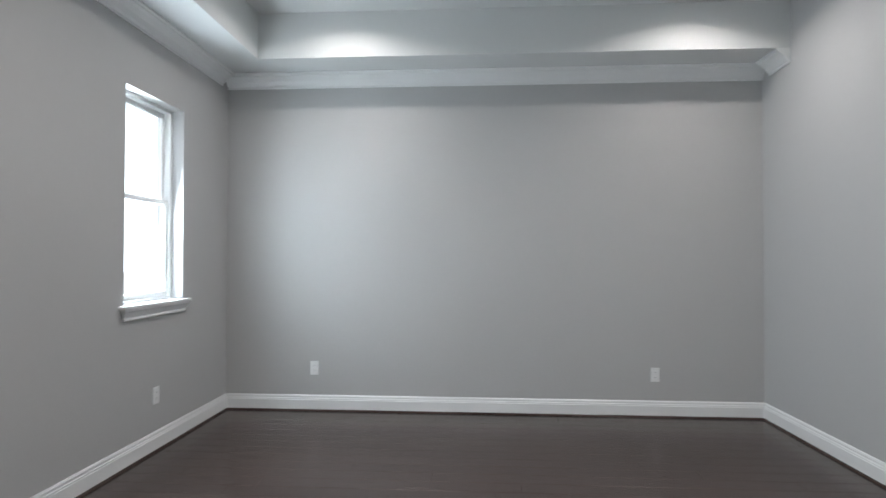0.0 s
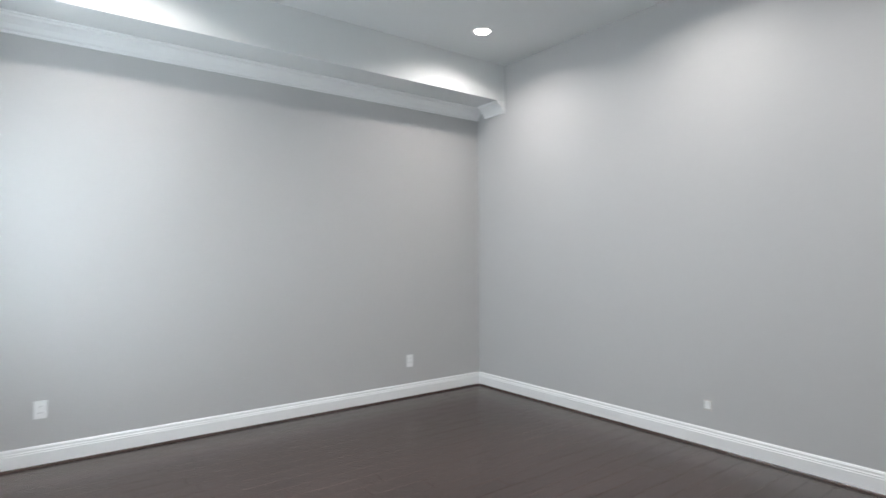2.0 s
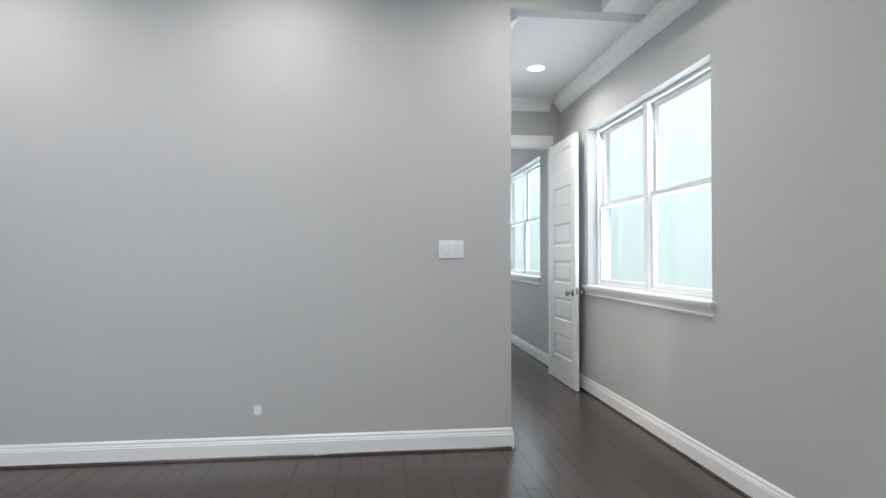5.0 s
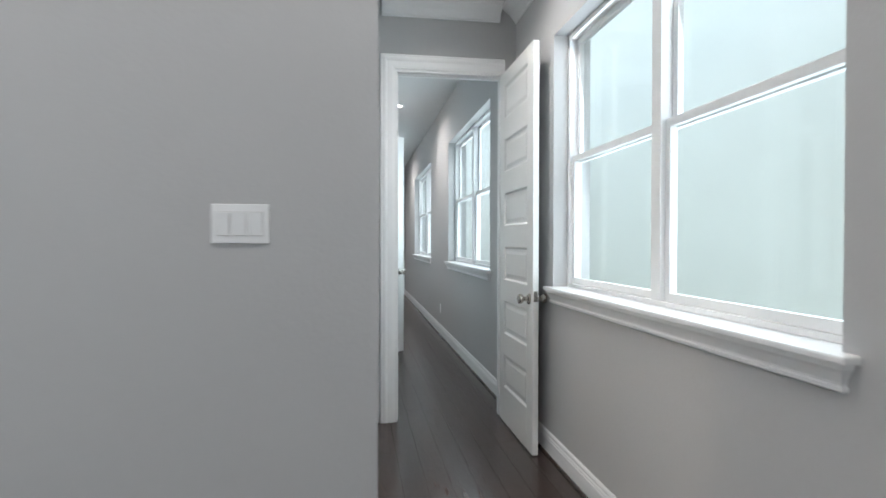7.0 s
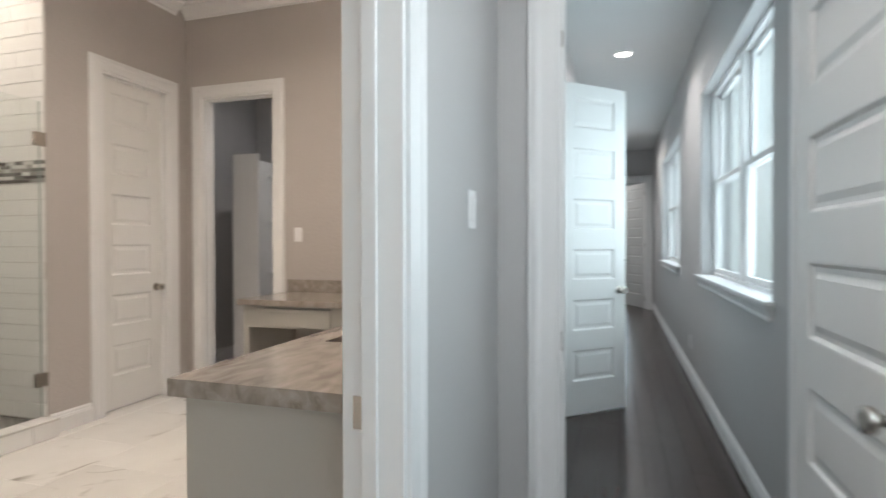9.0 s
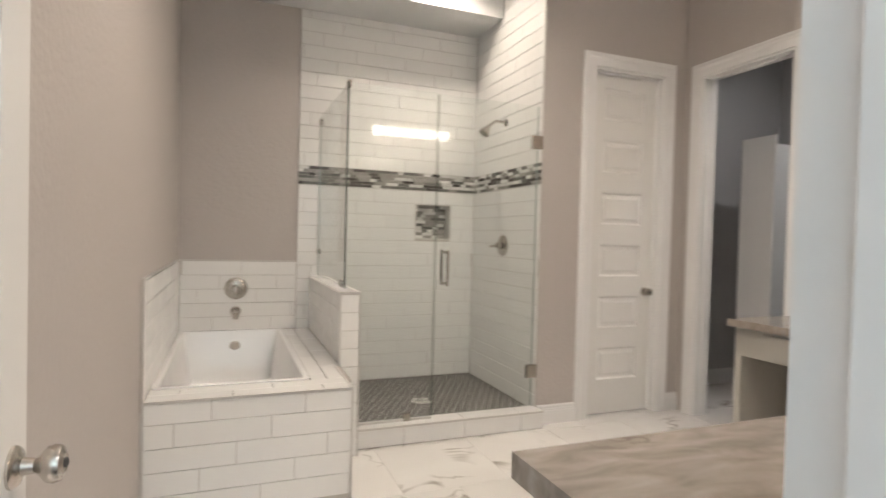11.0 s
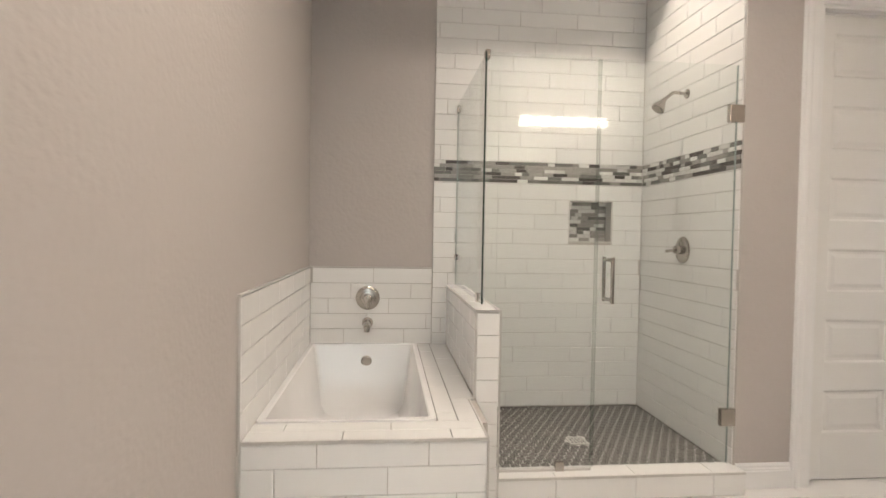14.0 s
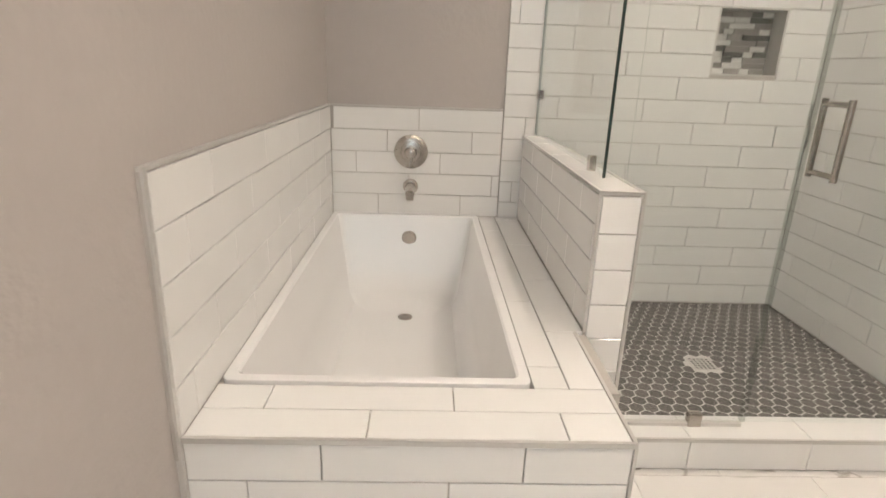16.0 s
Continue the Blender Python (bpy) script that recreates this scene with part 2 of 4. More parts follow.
# ---- large structure ----
TOP = 3.45
WX, NY, EX = -1.463, 5.085, 2.993          # bedroom walls
EE, VY = 1.055, 1.07                  # end of the bedroom's east wall, north wall of the lobby
HX = 5.13                             # wall with the hall door
BX, BN, BS = 3.475, 5.37, 1.2        # bathroom west, north, south
BE, WCY, SR = 7.074, 4.24, 5.83      # bathroom east, closet-side wall, shower's right wall
SOFFIT, TRAY, LOBBY, HALLC, BATHC = 2.85, 3.205, 2.905, 3.03, 3.32
BIGW = (2.44, 4.36, 0.99, 2.43)
HALLW = [(5.9, 8.06, 1.01, 2.47), (9.7, 12.1, 1.01, 2.47)]
# Opening of the unseen window added beyond the hall.
ADDED_FARW = (0.2, 0.9, 0.5, 2.4)
WESTW = (3.7, 4.37, 0.995, 2.36)
BDOOR = (3.318, 4.195, -0.1, 2.46)
HDOOR = (0.09, 0.855, -0.1, 2.43)
LINEN = (7.17, 7.8, -0.1, 2.44)
CDOOR = (3.36, 4.07, -0.1, 2.52)
WCDOOR = (6.24, 6.86, -0.1, 2.53)
ENDX = 14.3

structure("wall_south", wall_with_holes("x", (-0.22, 0), WX - 0.2, 17, -0.1, TOP, [(a, b, c - 0.03, d) for a, b, c, d in (BIGW, *HALLW)]), PAINT, "smooth grey painted south wall with white windows", "wall")
structure("wall_west", wall_with_holes("y", (WX - 0.2, WX), 0, NY, -0.1, TOP, [(WESTW[0], WESTW[1], WESTW[2] - 0.03, WESTW[3])]), PAINT, "grey painted bedroom wall with a narrow window", "wall")
structure("wall_north", made(WX - 0.2, EX, NY, NY + 0.15, -0.1, TOP), PAINT, "plain grey painted bedroom wall", "wall")
bm = made(EX, EX + 0.12, EE, NY + 0.15, -0.1, TOP)
box(bm, EX, EX + 0.12, 0, EE, 2.895, TOP)
structure("wall_east", bm, PAINT, "plain grey bedroom wall ending at the open lobby", "wall")
structure("wall_lobby_north", wall_with_holes("x", (VY, BS - 0.004), EX + 0.12, 17, -0.1, TOP, [BDOOR, LINEN]), PAINT, "grey lobby wall with the bathroom doorway", "wall")
structure("wall_hall_door", wall_with_holes("y", (HX, HX + 0.12), 0, VY, -0.1, TOP, [HDOOR]), PAINT, "grey wall with the hall doorway", "wall")
structure("wall_hall_end", wall_with_holes("y", (ENDX, ENDX + 0.12), 0, VY, -0.1, TOP, [(0.12, 0.9, -0.1, 2.44)]), PAINT, "grey wall with a doorway at the hall's end", "wall")
structure("wall_far_room", wall_with_holes("y", (17, 17.2), -0.2, 2, -0.1, TOP, [(ADDED_FARW[0], ADDED_FARW[1], ADDED_FARW[2] - 0.03, ADDED_FARW[3])]), PAINT, "grey wall beyond the hall", "wall")
structure("wall_bath_west", made(EX + 0.121, BX, BS - 0.004, BN + 0.15, -0.1, TOP), BATH_PAINT, "textured beige-grey bathroom wall", "wall")
structure("wall_bath_south", wall_with_holes("x", (BS - 0.004, BS), BX, BE + 1.8, -0.1, TOP, [BDOOR, LINEN]), BATH_PAINT, "beige-grey bathroom wall behind the vanity", "wall")
structure("wall_bath_north", wall_with_holes("x", (BN, BN + 0.15), BX, SR + 0.02, -0.1, TOP, [(5.28, 5.6, 1.265, 1.565)]), BATH_PAINT, "beige-grey bathroom wall above the bathtub", "wall")
bm = made(SR, SR + 0.1, WCY, BN + 0.15, -0.1, TOP)
box(bm, SR + 0.1, WCDOOR[0], WCY, WCY + 0.12, -0.1, TOP)
box(bm, WCDOOR[1], BE + 0.12, WCY, WCY + 0.12, -0.1, TOP)
box(bm, WCDOOR[0], WCDOOR[1], WCY, WCY + 0.12, WCDOOR[3], TOP)
structure("wall_bath_toilet", bm, BATH_PAINT, "beige-grey wall beside the shower with a closed door", "wall")
structure("wall_bath_east", wall_with_holes("y", (BE, BE + 0.12), BS, WCY, -0.1, TOP, [CDOOR]), BATH_PAINT, "beige-grey bathroom wall with the closet doorway", "wall")
bm = made(BE + 0.12, 8.87, 4.75, 4.87, -0.1, TOP)
box(bm, 8.75, 8.87, BS, 4.75, -0.1, TOP)
structure("wall_closet", bm, PAINT, "plain grey closet walls", "wall")
structure("wall_toilet_back", made(SR + 0.1, 8.87, 5.4, 5.5, -0.1, TOP), PAINT, "plain wall behind the closed door", "wall")

bm = made(WX, EX, 0, NY, TRAY, TRAY + 0.05)
structure("ceiling_bedroom", bm, CEIL, "white raised tray ceiling", "ceiling")
bm = bmesh.new()
for a in ((WX, EX, 4.668, NY, SOFFIT), (WX, -1.036, 0.43, 4.668, SOFFIT), (WX, EX, 0, 0.43, 2.898)):
    box(bm, *a, TRAY)
structure("ceiling_soffit", bm, CEIL, "white dropped soffit round the tray ceiling", "ceiling")
structure("ceiling_lobby", made(EX + 0.12, HX, 0, VY, LOBBY, LOBBY + 0.05), CEIL, "flat white lobby ceiling", "ceiling")
structure("ceiling_hall", made(HX + 0.12, 17, 0, VY, HALLC, HALLC + 0.05), CEIL, "flat white hall ceiling", "ceiling")
structure("ceiling_bath", made(BX, 8.75, BS, BN, BATHC, BATHC + 0.05), CEIL, "flat white bathroom ceiling", "ceiling")
structure("ceiling_bulkhead", made(BX, SR, 4.88, BN, 3.03, BATHC), CEIL, "white bulkhead over bathtub and shower", "ceiling")

floor = structure("floor", made(WX - 0.2, 17, -0.22, VY + 0.06, -0.1, -0.012), SUB, "dark brown oak plank floor", "floor")
floor_bed = structure("floor_bedroom", made(WX - 0.2, EX + 0.12, VY + 0.06, NY, -0.1, -0.012), SUB, "dark brown oak plank floor", "floor")
floor_bath = structure("floor_bath", made(EX + 0.12, 8.8, VY + 0.06, 5.4, -0.1, -0.003), LIGHT_GROUT, "polished white marble tile floor with grey veins", "floor")
# Emissive white sheet stands in for the bright outdoors past the west window.
structure("backdrop", made(-40, -39.9, -80, 200, -0.3, 90), glowing("backdrop_glow", (0.93, 0.97, 1.0), 1.3), "glowing white sheet standing in for the bright outdoors beyond the bedroom window", "backdrop")
ground = structure("ground", made(-400, 400, -400, 400, -0.5, -0.3), SOIL, "pale bare ground outside", "ground")
structure("wall_neighbour", made(-0.3, 30, -2.4, -2.2, -0.3, 6.5), STUCCO, "pale stucco wall of the neighbouring house", "wall")

BASE = [(0, 0), (0.016, 0), (0.016, 0.092), (0.013, 0.096), (0.013, 0.104), (0.009, 0.11), (0.009, 0.122), (0.004, 0.132), (0, 0.134)]


def baseboard(x0, y0, x1, y1, out, label="white moulded baseboard"):
    v = Vector((x1 - x0, y1 - y0, 0))
    structure("baseboard", extrude_profile(bmesh.new(), BASE, (x0, y0, 0), v.normalized(), v.length, out), TRIM, label, "baseboard")


WOOD_SIDE = ((WX, NY, EX, NY, (0, -1, 0)), (WX, 0.016, WX, NY - 0.016, (1, 0, 0)), (EX, EE, EX, NY - 0.016, (-1, 0, 0)), (EX - 0.016, EE, EX + 0.2, EE, (0, -1, 0)),
          (WX, 0, HX, 0, (0, 1, 0)), (BDOOR[1] + 0.11, VY, HX, VY, (0, -1, 0)), (HX, 0.98, HX, VY - 0.016, (-1, 0, 0)),
          (HX + 0.12, 0, ENDX, 0, (0, 1, 0)), (HX + 0.12, VY, LINEN[0] - 0.1, VY, (0, -1, 0)), (LINEN[1] + 0.1, VY, ENDX, VY, (0, -1, 0)))
TILE_SIDE = ((BX, BS, BX, 3.56, (1, 0, 0)), (SR, WCY, WCDOOR[0] - 0.1, WCY, (0, -1, 0)), (WCDOOR[1] + 0.1, WCY, BE, WCY, (0, -1, 0)),
          (8.75, BS, 8.75, 4.75, (-1, 0, 0)), (BE + 0.12, 4.75, 8.75, 4.75, (0, -1, 0)))
for a in WOOD_SIDE + TILE_SIDE:
    baseboard(*a)
SHOE = [(0.0165, 0.0005), (0.027, 0.0005), (0.0265, 0.006), (0.024, 0.011), (0.02, 0.0145), (0.0165, 0.0155)]
for x0, y0, x1, y1, out in WOOD_SIDE:
    v = Vector((x1 - x0, y1 - y0, 0))
    structure("shoe_moulding", extrude_profile(bmesh.new(), SHOE, (x0, y0, 0), v.normalized(), v.length, out), WOOD, "thin dark stained shoe moulding", "trim")

CROWN = [(o * 0.85, u * 0.75) for o, u in ((0, 0), (0.012, 0), (0.014, 0.02), (0.03, 0.035), (0.05, 0.07), (0.085, 0.1), (0.105, 0.112), (0.11, 0.13), (0.125, 0.134), (0.125, 0.148), (0, 0.148))]


def crown(x0, y0, x1, y1, out, z):
    v = Vector((x1 - x0, y1 - y0, 0))
    structure("crown_moulding", extrude_profile(bmesh.new(), CROWN, (x0, y0, z - 0.111), v.normalized(), v.length, out), TRIM, "white moulded crown cornice", "crown moulding")


for a in ((WX, NY, EX, NY, (0, -1, 0), SOFFIT), (WX, 0.12, WX, NY - 0.12, (1, 0, 0), SOFFIT), (WX, 0, EX, 0, (0, 1, 0), 2.898), (EX, 4.67, EX, NY - 0.12, (-1, 0, 0), SOFFIT),
          (EX + 0.001, 0, HX, 0, (0, 1, 0), LOBBY), (HX, 0.12, HX, VY - 0.12, (-1, 0, 0), LOBBY), (EX + 0.12, VY, HX, VY, (0, -1, 0), LOBBY),
          (BE, BS, BE, WCY, (-1, 0, 0), BATHC), (SR, WCY, BE - 0.12, WCY, (0, -1, 0), BATHC), (BX, BS, BX, 4.88, (1, 0, 0), BATHC)):
    crown(*a)

# ---- windows ----


def window(name, across, u0, u1, z0, z1, sashes, inside, label):
    """Single-hung sashes in a plain reveal, with a stool and apron. across: 'x' or 'y', the way the wall runs; inside: +1 or -1, and the wall's plane."""
    sign, plane = inside
    ob = new(name)
    tagged(ob, label, "window", kind="structure")

    def bx(a0, a1, d0, d1, b0, b1, bevel=0.0):
        lo, hi = sorted((plane + sign * d0, plane + sign * d1))
        return made(a0, a1, lo, hi, b0, b1, bevel=bevel) if across == "x" else made(lo, hi, a0, a1, b0, b1, bevel=bevel)

    part("window_sill", bx(u0 - 0.05, u1 + 0.05, -0.14, 0.046, z0 - 0.022, z0, 0.006), TRIM, ob)
    bm = bmesh.new()
    rows = []
    for d, h, inset in ((0.036, 0.022, 0.0), (0.034, 0.034, 0.003), (0.026, 0.044, 0.011), (0.02, 0.056, 0.017), (0.014, 0.07, 0.023), (0.014, 0.076, 0.023), (0.018, 0.08, 0.019), (0.018, 0.088, 0.019), (0.01, 0.094, 0.027)):
        ring = []
        for u, e in ((u0 - 0.036 + inset, 0.0), (u0 - 0.036 + inset, d), (u1 + 0.036 - inset, d), (u1 + 0.036 - inset, 0.0)):
            p = plane + sign * e
            ring.append(bm.verts.new((u, p, z0 - h) if across == "x" else (p, u, z0 - h)))
        rows.append(ring)
    for p, q in zip(rows, rows[1:]):
        for k in range(4):
            bm.faces.new((p[k], p[(k + 1) % 4], q[(k + 1) % 4], q[k]))
    bm.faces.new(rows[0])
    bm.faces.new(rows[-1])
    part("apron", bm, TRIM, ob)
    for a0, a1, b0, b1 in ((u0, u0 + 0.025, z0, z1), (u1 - 0.025, u1, z0, z1), (u0 + 0.025, u1 - 0.025, z1 - 0.025, z1), (u0 + 0.025, u1 - 0.025, z0, z0 + 0.02)):
        part("window_frame", bx(a0, a1, -0.16, -0.085, b0, b1, 0.003), TRIM, ob)
    w = (u1 - u0 - 0.05) / sashes
    mid = z0 + 0.505 * (z1 - z0)
    for s in range(sashes):
        a, b = u0 + 0.025 + s * w, u0 + 0.025 + (s + 1) * w
        if s:
            part("mullion", bx(a - 0.035, a + 0.035, -0.155, -0.08, z0 + 0.02, z1 - 0.025, 0.003), TRIM, ob)
        l, r = a + (0.035 if s else 0), b - (0.035 if s < sashes - 1 else 0)
        for c0, c1, d in ((z0 + 0.02, mid + 0.02, -0.115), (mid - 0.02, z1 - 0.025, -0.145)):
            for e0, e1, f0, f1 in ((l, l + 0.032, c0, c1), (r - 0.032, r, c0, c1), (l + 0.032, r - 0.032, c0, c0 + 0.035), (l + 0.032, r - 0.032, c1 - 0.035, c1)):
                part("sash", bx(e0, e1, d - 0.013, d + 0.013, f0, f1, 0.003), TRIM, ob)
            pane = part("pane", bx(l + 0.03, r - 0.03, d - 0.003, d + 0.003, c0 + 0.033, c1 - 0.033), GLASS, ob)
            pane.visible_shadow = False
    return ob


window("window_1", "x", *BIGW, 2, (1, 0.0), "white twin single-hung window with moulded sill")
window("window_2", "x", *HALLW[0], 2, (1, 0.0), "white twin single-hung hall window with moulded sill")
window("window_3", "x", *HALLW[1], 2, (1, 0.0), "white twin single-hung hall window with moulded sill")
window("window_4", "y", *WESTW, 1, (1, WX), "narrow white single-hung window with moulded sill")

# Unseen window, added so the room beyond the hall isn't dark.
window("window_added", "y", *ADDED_FARW, 1, (-1, 17.0), "white single-hung window in the room beyond the hall")

# ---- doors ----


def knob(parent, x, y, z, way, privacy=False):
    """A brushed knob with its rose, standing out along way (+1 or -1 in local y)."""
    m = Matrix.Translation((x, y, z)) @ pose(0, 0, 0, -90 * way, 0, 0)
    k = part("door_knob", lathe(bmesh.new(), m, [(0.033, 0), (0.033, 0.004), (0.028, 0.01), (0.014, 0.014), (0.012, 0.03), (0.016, 0.036), (0.027, 0.046), (0.03, 0.056), (0.027, 0.066), (0.016, 0.071), (0.012, 0.069)]), NICKEL, parent, "brushed nickel knob", True)
    if privacy:
        part("thumb_lock", lathe(bmesh.new(), m, [(0.008, 0.068), (0.008, 0.073), (0.004, 0.075)], 12), DARK, k)
    return k


def panel_door(name, label, width, height, at, turn, hinge_left=True, privacy=False):
    """A six-panel moulded leaf: local x from the hinge, its faces at local y of +-0.0175."""
    ob = tagged(new(name), label, "door", kind="structure")
    ob.matrix_world = pose(*at, 0, 0, turn)
    st, t = 0.11, 0.0175
    scale = height / 2.44
    edges = [(0.25 + 0.373 * k) * scale for k in range(6)]
    part("stile", made(0, st, -t, t, 0.008, height, bevel=0.002), DOORP, ob)
    part("stile", made(width - st, width, -t, t, 0.008, height, bevel=0.002), DOORP, ob)
    marks = [0.008] + [v for e in edges for v in (e, e + 0.235 * scale)] + [height]
    for a, b in zip(marks[::2], marks[1::2]):
        part("rail", made(st, width - st, -t, t, a, b), DOORP, ob)
    for e in edges:
        bm = made(st - 0.005, width - st + 0.005, -0.006, 0.006, e - 0.005, e + 0.235 * scale + 0.005)
        for s in (1, -1):
            # sloping moulding round a raised field
            x0, x1, z0, z1 = st, width - st, e, e + 0.235 * scale
            rings = []
            for inset, y in ((0, 0.0175), (0.006, 0.0165), (0.016, 0.0065), (0.03, 0.0065), (0.05, 0.0125)):
                rings.append([bm.verts.new((u, s * y, v)) for u, v in ((x0 + inset, z0 + inset), (x1 - inset, z0 + inset), (x1 - inset, z1 - inset), (x0 + inset, z1 - inset))])
            for p, q in zip(rings, rings[1:]):
                for k in range(4):
                    bm.faces.new((p[k], p[(k + 1) % 4], q[(k + 1) % 4], q[k]))
            bm.faces.new(rings[-1])
        part("panel", bm, DOORP, ob)
    for way in (1, -1):
        knob(ob, width - 0.065, way * t, 0.912, way, privacy)
    part("latch_plate", made(width, width + 0.0015, -0.012, 0.012, 0.9, 0.96), NICKEL, ob)
    for z in (0.2, height / 2, height - 0.2):
        part("hinge", round_bar(bmesh.new(), (-0.004, t + 0.004, z - 0.045), (-0.004, t + 0.004, z + 0.045), 0.006, segments=10), NICKEL, ob)
    return ob


CASE = [(0, 0), (0.0, 0.014), (0.02, 0.016), (0.05, 0.016), (0.062, 0.021), (0.074, 0.021), (0.082, 0.017), (0.094, 0.017), (0.1, 0.008), (0.1, 0)]


def casing(name, axis, u0, u1, z1, planes, legs=(True, True), label="white moulded door casing"):
    """Casing round a doorway on each wall face given as (plane, outward sign), with the jamb between the first two planes."""
    ob = tagged(new(name), label, "door frame", kind="structure")

    def swept(points):
        bm = bmesh.new()
        ends = points
        a = [bm.verts.new(p) for p in ends[0]]
        b = [bm.verts.new(p) for p in ends[1]]
        n = len(a)
        for k in range(n):
            bm.faces.new((a[k], a[(k + 1) % n], b[(k + 1) % n], b[k]))
        bm.faces.new(a[::-1])
        bm.faces.new(b)
        return bm

    def at(u, d, z):
        return (u, d, z) if axis == "x" else (d, u, z)

    for plane, sign in planes:
        if legs[0]:
            part("casing_leg", swept([[at(u0 - 0.005 - o, plane + sign * t, 0) for o, t in CASE], [at(u0 - 0.005 - o, plane + sign * t, z1 + 0.005 + o) for o, t in CASE]]), TRIM, ob)
        if legs[1]:
            part("casing_leg", swept([[at(u1 + 0.005 + o, plane + sign * t, 0) for o, t in CASE], [at(u1 + 0.005 + o, plane + sign * t, z1 + 0.005 + o) for o, t in CASE]]), TRIM, ob)
        part("casing_head", swept([[at(u0 - 0.005 - (o if legs[0] else 0), plane + sign * t, z1 + 0.005 + o) for o, t in CASE], [at(u1 + 0.005 + (o if legs[1] else 0), plane + sign * t, z1 + 0.005 + o) for o, t in CASE]]), TRIM, ob)
    d0, d1 = sorted(p for p, s in planes)[0], sorted(p for p, s in planes)[-1]
    j = 0.012
    for a, b, c, d in ((u0 - 0.004, u0 + j, 0, z1), (u1 - j, u1 + 0.004, 0, z1), (u0 + j, u1 - j, z1 - j, z1 + 0.004)):
        part("jamb", made(a, b, d0 - 0.003, d1 + 0.003, c, d) if axis == "x" else made(d0 - 0.003, d1 + 0.003, a, b, c, d), TRIM, ob)
    m = (d0 + d1) / 2
    for a, b, c, d in ((u0 + j, u0 + j + 0.01, 0, z1 - j), (u1 - j - 0.01, u1 - j, 0, z1 - j), (u0 + j + 0.01, u1 - j - 0.01, z1 - j - 0.01, z1 - j)):
        part("door_stop", made(a, b, m - 0.012, m + 0.022, c, d, bevel=0.002) if axis == "x" else made(m - 0.012, m + 0.022, a, b, c, d, bevel=0.002), TRIM, ob)
    return ob


frame_bath = casing("doorway_bath", "x", BDOOR[0], BDOOR[1], BDOOR[3], ((VY, -1), (BS, 1)), (True, True))
part("strike_plate", made(BDOOR[1] - 0.014, BDOOR[1] - 0.012, 1.145, 1.18, 0.88, 0.95, bevel=0.0005), NICKEL, frame_bath, "brushed nickel strike plate")
frame_hall = casing("doorway_hall", "y", HDOOR[0], HDOOR[1], HDOOR[3], ((HX, -1), (HX + 0.12, 1)), (False, True))
part("strike_plate", made(HX + 0.02, HX + 0.05, HDOOR[1] - 0.014, HDOOR[1] - 0.012, 0.88, 0.95), NICKEL, frame_hall, "brushed nickel strike plate")
part("ball_catch", made(HX + 0.025, HX + 0.055, HDOOR[1] - 0.016, HDOOR[1] - 0.012, 1.975, 2.03, bevel=0.001), NICKEL, frame_hall, "small bright metal catch")
casing("doorway_linen", "x", LINEN[0], LINEN[1], LINEN[3], ((VY, -1), (BS - 0.004, 1)))
casing("doorway_hall_end", "y", 0.12, 0.9, 2.44, ((ENDX, -1), (ENDX + 0.12, 1)))
casing("doorway_toilet", "x", WCDOOR[0], WCDOOR[1], WCDOOR[3], ((WCY, -1), (WCY + 0.12, 1)))
casing("doorway_closet", "y", CDOOR[0], CDOOR[1], CDOOR[3], ((BE, -1), (BE + 0.12, 1)))

panel_door("door_1", "white six-panel hall door standing open against the wall", 0.735, 2.41, (HX - 0.01, 0.1, 0), 180.3)
panel_door("door_2", "white six-panel bathroom door standing open inwards", 0.79, 2.44, (3.485, 1.232, 0), 89.5, privacy=True)
panel_door("door_3", "closed white six-panel door beside the shower", 0.595, 2.51, (WCDOOR[0] + 0.0125, WCY + 0.075, 0), 0, privacy=True)
panel_door("door_4", "white six-panel linen door standing half open in the hall", 0.62, 2.43, (LINEN[0] + 0.013, VY - 0.02, 0), -46)
panel_door("door_5", "white panelled door standing open beyond the hall", 0.75, 2.42, (ENDX + 0.14, 0.14, 0), 28)

# ---- plates and lamps ----


def outlet(label, at, turn, gangs=0):
    """A wall plate: local x along the wall, local y into the room."""
    ob = thing("light_switch" if gangs else "wall_outlet", label, "switch" if gangs else "outlet", at=at, turn=turn)
    w = 0.035 + (0.023 * (gangs - 1) if gangs > 1 else 0)
    part("plate", made(-w, w, 0, 0.006, -0.057, 0.057, bevel=0.0025), PLATE, ob)
    if gangs:
        for g in range(gangs):
            c = (g - (gangs - 1) / 2) * 0.046
            # Grey plate, slightly raised, its colour standing for the shaded gap round the rocker.
            part("rocker_gap_shade", made(c - 0.0175, c + 0.0175, 0.005, 0.0063, -0.035, 0.035), GROUT, ob)
            bm = made(c - 0.0165, c + 0.0165, 0.0063, 0.0105, -0.0335, 0.0335, bevel=0.001)
            for v in bm.verts:
                if v.co.y > 0.009:
                    v.co.y += 0.05 * v.co.z
            part("rocker", bm, PLATE, ob)
    else:
        for z in (-0.02, 0.02):
            f = part("socket", made(-0.017, 0.017, 0.006, 0.0085, z - 0.014, z + 0.014, bevel=0.001), PLATE, ob)
            for x in (-0.006, 0.006):
                part("slot", made(x - 0.001, x + 0.001, 0.0085, 0.0089, z - 0.002, z + 0.006), DARK, f)
    part("screw", lathe(bmesh.new(), pose(0, 0.006, 0, -90, 0, 0), [(0.003, 0), (0.003, 0.001), (0.002, 0.0015)], 10), PLATE, ob)
    return ob


